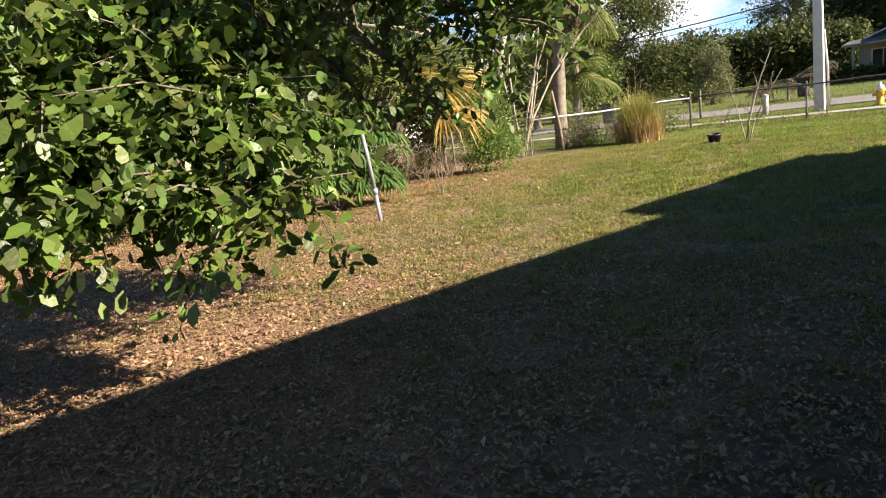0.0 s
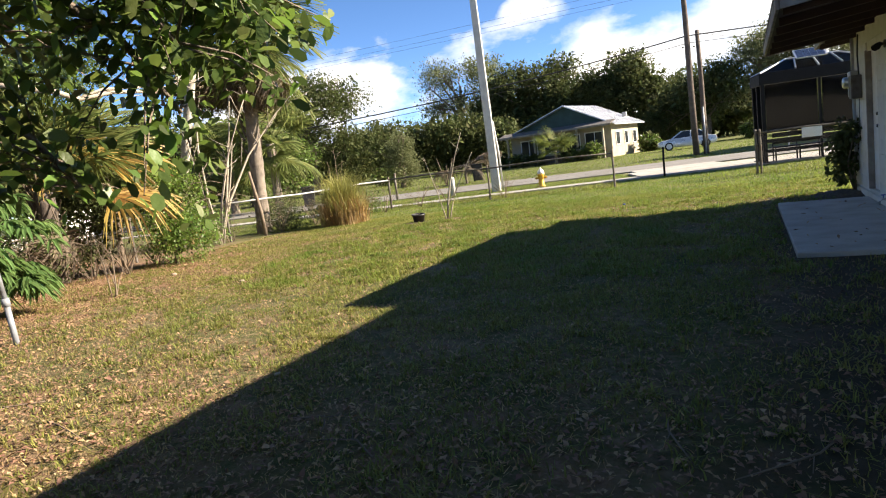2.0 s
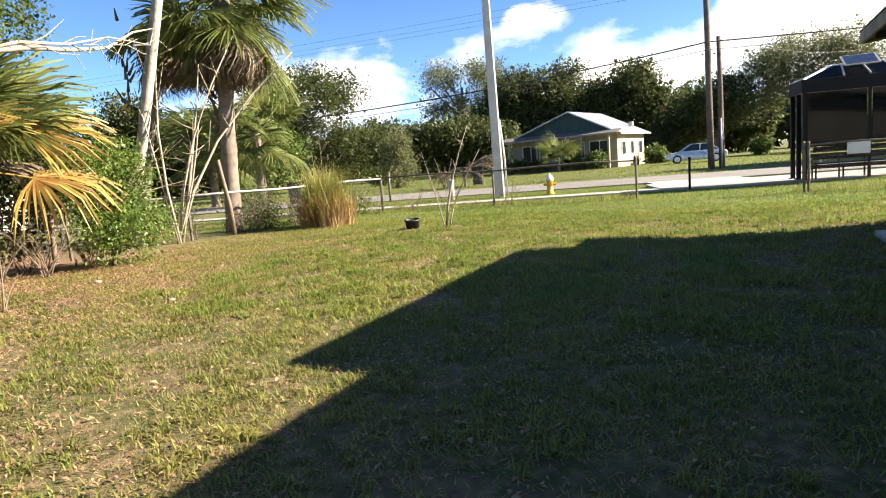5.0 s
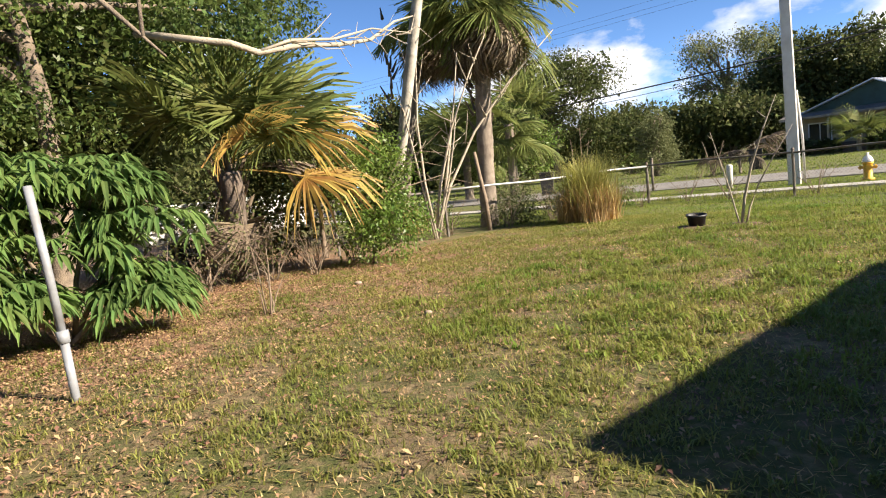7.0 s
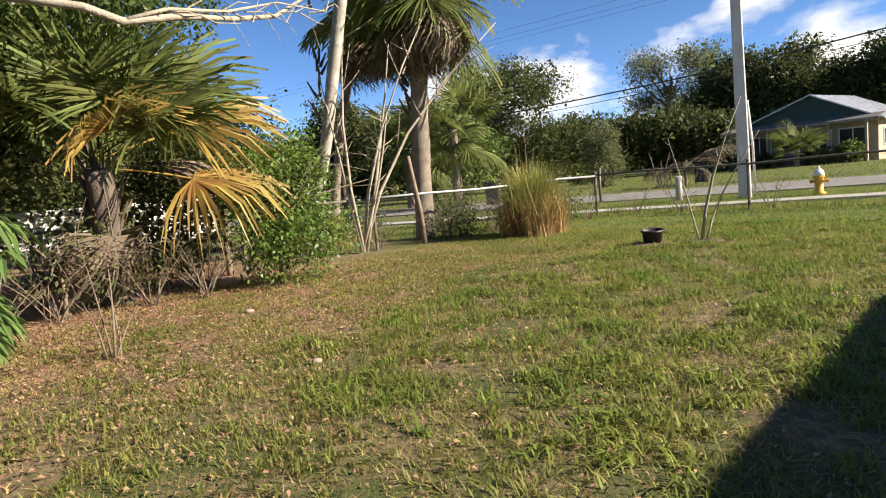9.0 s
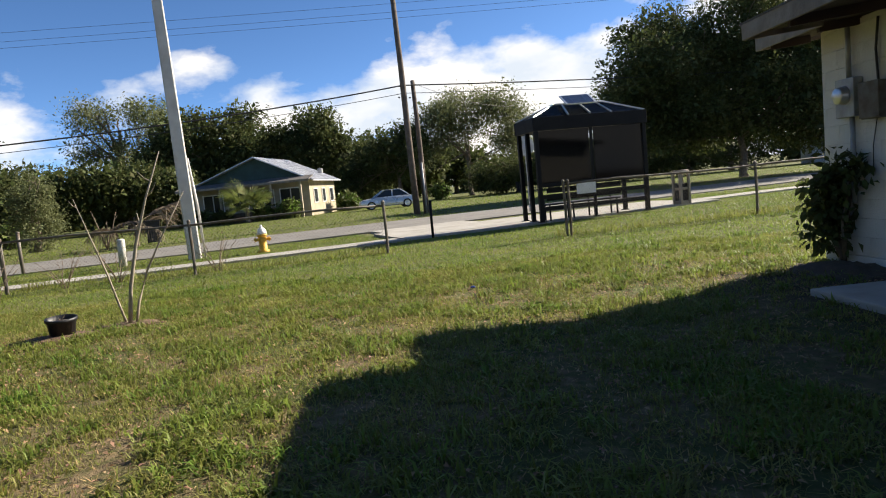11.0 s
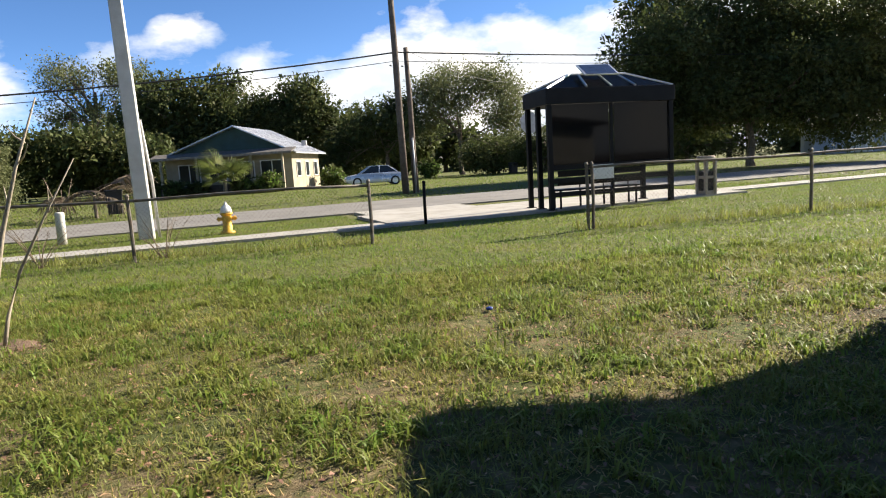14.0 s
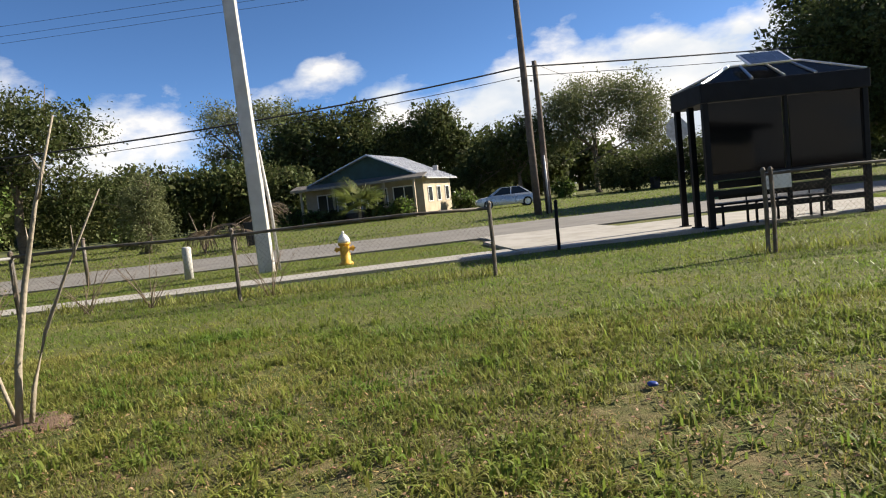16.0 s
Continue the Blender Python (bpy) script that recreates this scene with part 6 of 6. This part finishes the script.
# meter, boxes and conduits on the wall
def meter(y, z):
    t = thing("electric_meter", pose(WX, y, z), "grey electric meter box with round glass dial", "meter")
    bm = bmesh.new()
    box(bm, (-0.11, -0.14, -0.2), (0, 0.14, 0.2), 0.012)
    part("box", bm, M_GREYBOX, t)
    bm = bmesh.new()
    lathe(bm, [(0.095, 0.0), (0.095, 0.02), (0.088, 0.03), (0.088, 0.07), (0.07, 0.09), (0.01, 0.095)], 20)
    bmesh.ops.transform(bm, matrix=pose(-0.11, 0, 0.03, 0, -90, 0), verts=bm.verts)
    part("dial", bm, M_ALU, t, "round glass and steel dial", True)
    for a, b in (((-0.05, 0, 0.2), (-0.05, 0, 0.78)), ((-0.05, -0.03, -0.2), (-0.05, -0.03, -1.1))):
        bm = bmesh.new()
        tube(bm, [a, b], 0.026, 10)
        part("conduit", bm, M_GREYBOX, t, "", True)


meter(12.56, 1.78)
t = thing("fuse_box", pose(WX, 12.17, 1.71), "dark grey steel fuse box on the wall", "box")
bm = bmesh.new()
box(bm, (-0.13, -0.13, -0.18), (0, 0.13, 0.18), 0.01)
part("body", bm, M_RUSTPOST, t)
bm = bmesh.new()
box(bm, (-0.145, -0.135, -0.17), (-0.131, 0.135, 0.185), 0.004)
part("lid", bm, M_RUSTPOST, t)
bm = bmesh.new()
tube(bm, [(-0.02, 0.02, 0.18), (-0.03, 0.03, 0.5), (-0.02, 0.0, 0.8)], 0.012, 8)
part("cable", bm, M_CABLE, t)
bm = bmesh.new()
tube(bm, [(-0.02, 0.05, -0.18), (-0.015, 0.12, -0.45), (-0.012, 0.13, -0.75)], 0.005, 6)
part("cable", bm, M_CABLE, t)
t = thing("junction_box", pose(WX, 5.58, 1.46), "small grey junction box with conduit on the wall", "box")
bm = bmesh.new()
box(bm, (-0.08, -0.09, -0.13), (0, 0.09, 0.13), 0.01)
part("body", bm, M_GREYBOX, t)
bm = bmesh.new()
tube(bm, [(-0.03, 0, 0.13), (-0.03, 0, 1.08)], 0.014, 8)
part("conduit", bm, M_GREYBOX, t, "", True)
t = thing("wall_lamp", pose(WX, 10.1, 2.14), "small dark rusted bracket lamp on the wall", "lamp")
bm = bmesh.new()
lathe(bm, [(0.05, 0), (0.05, 0.02), (0.02, 0.03), (0.02, 0.06)], 12)
bmesh.ops.transform(bm, matrix=pose(0, 0, 0, 0, -90, 0), verts=bm.verts)
part("base", bm, M_RUSTPOST, t)
for s in (-1, 1):
    bm = bmesh.new()
    tube(bm, [(-0.05, 0, 0), (-0.07, s * 0.04, 0.0), (-0.11, s * 0.10, -0.03)], [0.018, 0.03, 0.045], 10)
    part("lamp_holder", bm, M_BLACK, t)
t = thing("water_tap", pose(WX - 0.035, 10.05, 0.16), "small brass garden tap low on the wall", "tap")
bm = bmesh.new()
tube(bm, [(0.03, 0, 0), (-0.06, 0, 0.0), (-0.09, 0, -0.03), (-0.09, 0, -0.07)], 0.013, 8)
part("spout", bm, M_GALV, t, "", True)
bm = bmesh.new()
lathe(bm, [(0.006, 0), (0.006, 0.04), (0.03, 0.042), (0.03, 0.052), (0.005, 0.055)], 10, (-0.05, 0, 0.01))
part("handle", bm, M_BLUE, t)
for y, z, sy, sz in ((6.31, 0.67, 0.19, 0.2), (5.55, 0.66, 0.2, 0.24)):
    bm = bmesh.new()
    ring = []
    for k in range(22):
        a = k * math.tau / 22
        q = 1 + 0.4 * noise.noise((math.cos(a) * 2, math.sin(a) * 2, y * 3))
        ring.append((y + sy * q * math.cos(a), z + sz * q * math.sin(a)))
    prism(bm, ring, "x", WX - 0.006, WX + 0.004)
    tagged(part("wall_patch", bm, M_PATCH), "grey bare cement patch on the wall", "patch", kind="structure")


# ---- lawn: blades, fallen leaves ----
def lawn(rng, n, x0, x1, y0, y1, keep):
    p = np.stack([rng.uniform(x0, x1, n), rng.uniform(y0, y1, n)], 1)
    return p[keep(p)]


def patchy(p, scale=1.1, cut=-0.05):
    cell = {}
    g = np.empty(len(p))
    for k, (i, j) in enumerate((p * 12).astype(int)):
        if (i, j) not in cell:
            x, y = i / 12, j / 12
            cell[i, j] = noise.noise((x * scale, y * scale, 2.0)) + 0.6 * noise.noise((x * scale * 3.3, y * scale * 3.3, 7.0))
        g[k] = cell[i, j]
    return g > cut + np.random.RandomState(1).uniform(-0.35, 0.35, len(p))


def on_ground(p):
    cell = {}
    z = np.empty(len(p))
    for k, (i, j) in enumerate((p * 10).astype(int)):
        if (i, j) not in cell:
            cell[i, j] = wavy((i + 0.5) / 10, (j + 0.5) / 10)
        z[k] = cell[i, j] - 0.004
    return np.concatenate([p, z[:, None]], 1)


def clear(p):
    slab = (p[:, 0] > 1.46) & (p[:, 1] > 7.0) & (p[:, 1] < 11.5)
    house = p[:, 0] > WX - 0.05
    inside = house & (p[:, 1] < 13.15)
    s = (p[:, 0] + 4.3) * RU.x + (p[:, 1] - 21.5) * RU.y
    c = -(p[:, 0] + 4.3) * RU.y * 1.0 + (p[:, 1] - 21.5) * RU.x
    walk_strip = (c > -0.05) & (c < 1.0) & (s < 6) | (c > 0.85) & (c < 1.95) & (s >= 6)
    road = (c > 4.75) & (c < 10.7)
    pad = (s > 2.1) & (s < 12.9) & (c > -0.2) & (c < 5.2)
    return ~(slab | inside | walk_strip | road | pad)


rng = np.random.RandomState(5)


def richness(p):
    """How green the lawn is: rich towards the road, thin beside the trees and the house."""
    wall = np.clip((2.2 - p[:, 0]) / 2.2, 0.15, 1.0)
    return np.clip((p[:, 1] + 0.45 * p[:, 0] + 0.6) / 7.0, 0.3, 1.0) * np.where(p[:, 1] < 12.5, wall, 1.0)


base = lawn(rng, 820000, -10.5, 6.0, -2.0, 16.0, clear)
base = base[rng.uniform(size=len(base)) < richness(base)]
base = base[patchy(base, 1.3, 0.0)]
tagged(blades("lawn_grass", on_ground(base), 0.055, 0.005, M_GRASS, None, rng, 0.8, tris=1), "short patchy green lawn grass", "grass", kind="stuff")


def clumps(rng, n, area, per, spread, keep):
    """Blade roots gathered in clumps of uneven size, with the bare gaps between them left open."""
    c = lawn(rng, n, *area, clear)
    c = c[rng.uniform(size=len(c)) < richness(c) ** 0.8]
    c = c[patchy(c, 1.7, keep)]
    m = (per * rng.uniform(0.4, 1.6, len(c))).astype(int)
    size = np.repeat(spread * rng.uniform(0.6, 1.6, len(c)), m)
    p = np.repeat(c, m, 0) + rng.normal(size=(m.sum(), 2)) * size[:, None]
    return on_ground(p[clear(p)])


tagged(blades("grass_tufts", clumps(rng, 24000, (-9.5, 3.5, 1.0, 16.0), 13, 0.03, -0.02), 0.062, 0.0046, M_GRASS, None, rng, 0.95), "taller tufts of coarse grass in the lawn", "grass", kind="stuff")
tagged(blades("broad_grass_tufts", clumps(rng, 8500, (-6.5, 3.5, 6.5, 16.5), 13, 0.045, 0.16), 0.09, 0.0068, M_LUSH, None, rng, 1.0), "broad-bladed bright green tufts in the lawn", "grass", kind="stuff")
dry = lawn(rng, 200000, -10.5, WX, -2.0, 16.0, clear)
dry = dry[rng.uniform(size=len(dry)) < (0.75 - 0.35 * richness(dry)) * np.where((dry[:, 0] > 0.3) & (dry[:, 1] < 12.5), 0.3, 1.0)]
tagged(blades("dry_lawn_grass", on_ground(dry), 0.04, 0.004, M_DRYGRASS, None, rng, 1.1, tris=1), "dry straw-coloured grass in the lawn", "grass", kind="stuff")
far = lawn(rng, 260000, -16, 22, 14.0, 30.0, clear)
tagged(blades("verge_grass", on_ground(far), 0.06, 0.009, M_LUSH, None, rng, 0.8, tris=1), "rough grass along the fence and the road", "grass", kind="stuff")
far = lawn(rng, 70000, -45, 45, 28.0, 72.0, clear)
tagged(blades("far_grass", on_ground(far) * [1, 1, 0] + [0, 0, -0.01], 0.10, 0.025, M_LUSH, None, rng, 0.8, tris=1), "mown grass across the road", "grass", kind="stuff")
edge = np.stack([rng.uniform(-10, 22, 5200), 19.45 + rng.normal(size=5200) * 0.14], 1)
edge[:, 1] += np.where(edge[:, 0] > 1.2, (edge[:, 0] - 1.2) * 0.07, 0)
edge = edge[(edge[:, 0] < -2.4) | (edge[:, 0] > 1.1)]
tagged(blades("fence_weeds", on_ground(edge), 0.2, 0.006, M_GRASS, None, rng, 0.6), "weeds grown along the foot of the fence", "grass", kind="stuff")


def flat_leaves(name, p, size, mat, label, rng):
    n = len(p)
    g = on_ground(p) + np.array([0, 0, 0.012])
    a = rng.uniform(0, math.tau, n)
    d = np.stack([np.cos(a), np.sin(a), rng.normal(size=n) * 0.3], 1)
    s = np.stack([-np.sin(a), np.cos(a), rng.normal(size=n) * 0.3], 1)
    L = (size * rng.uniform(0.5, 1.3, n))[:, None]
    v = np.stack([g - d * L * 0.5, g + s * L * 0.24 + [0, 0, 0.008], g + d * L * 0.5, g - s * L * 0.24 + [0, 0, 0.008]], 1).reshape(-1, 3)
    v[:, 2] += 0.01
    ob = raw(name, v, np.arange(4 * n).reshape(n, 4), mat, None, label)
    return tagged(ob, category="leaf litter", kind="stuff")


def littered(p):
    side = np.clip((-p[:, 0] - 4.5) / 4.5, 0, 1) * np.clip((13.5 - p[:, 1]) / 6, 0, 1)
    start = np.clip((4.5 - p[:, 1]) / 4.5, 0, 1)
    return np.clip(0.1 + 0.8 * np.maximum(side, start), 0, 1)


lp = lawn(rng, 260000, -10.5, WX, -3.0, 14.0, clear)
lp = lp[rng.uniform(size=len(lp)) < littered(lp)]
flat_leaves("fallen_leaves", lp, 0.034, M_LITTER, "brown dead leaves strewn over the lawn", rng)
lp = lawn(rng, 30000, -8.0, WX - 0.1, -3.0, 5.0, clear)
lp = lp[rng.uniform(size=len(lp)) < littered(lp) ** 1.5]
flat_leaves("large_fallen_leaves", lp, 0.05, M_LITTER, "larger curled dead leaves near the trees", rng)
for k in range(14):
    x, y, a, L = rng.uniform(-4.5, 2.2), rng.uniform(-0.6, 3.2), rng.uniform(0, math.tau), rng.uniform(0.25, 0.8)
    d = Vector((math.cos(a), math.sin(a), 0))
    q = Vector((-d.y, d.x, 0)) * rng.normal() * 0.08
    bm = bmesh.new()
    tube(bm, [Vector((0, 0, 0.0)), d * L * 0.35 + q + Vector((0, 0, 0.018)), d * L * 0.7 + q * 0.6 + Vector((0, 0, 0.012)), d * L], [0.006, 0.005, 0.004, 0.002], 6)
    tube(bm, [d * L * 0.4 + q * 0.95 + Vector((0, 0, 0.015)), d * L * 0.6 + q * 2.2 + Vector((0, 0, 0.012))], [0.003, 0.0015], 5)
    ob = part("fallen_twig", bm, M_TWIG, smooth=True)
    ob.location = (x, y, wavy(x, y) + 0.008)
    tagged(ob, "thin dry fallen twig lying among dead leaves", "twig", "fallen twigs")
lp = np.stack([rng.uniform(1.5, WX - 0.06, 26), rng.uniform(7.2, 11.4, 26)], 1)
ob = flat_leaves("slab_leaves", lp, 0.06, M_LITTER, "dead leaves lying on the slab", rng)
ob.location.z = 0.055

# painted blocks of the house wall, course by course
BW, BH = 0.4, 0.2
MESHES = {}


def block(y0, y1, z0, z1):
    key = (round(y1 - y0, 3), round(z1 - z0, 3))
    if key not in MESHES:
        bm = bmesh.new()
        g = 0.0014
        box(bm, (0, g, g), (0.019, key[0] - g, key[1] - g), 0.003 if min(key) > 0.05 else 0)
        ob = part("block", bm, M_BLOCK)
        MESHES[key] = ob.data
        bpy.data.objects.remove(ob)
    ob = new("block", MESHES[key])
    ob.parent = wall_side
    ob.location = (WX, y0, z0)


for j in range(13):
    z0, z1 = 0.112 + j * BH, min(0.112 + (j + 1) * BH, 2.56)
    y = 3.2 - (BW / 2 if j % 2 else 0)
    while y < 13.04:
        spans = [(max(y, 3.2), min(y + BW, 13.05))]
        for h in (DOOR1, DOOR2, WIN):
            if z0 < h[3] - 0.03 and z1 > h[2] + 0.03:
                spans = [q for a, b in spans for q in ((a, min(b, h[0])), (max(a, h[1]), b))]
        for a, b in spans:
            if b - a > 0.03:
                block(a, b, z0, z1)
        y += BW
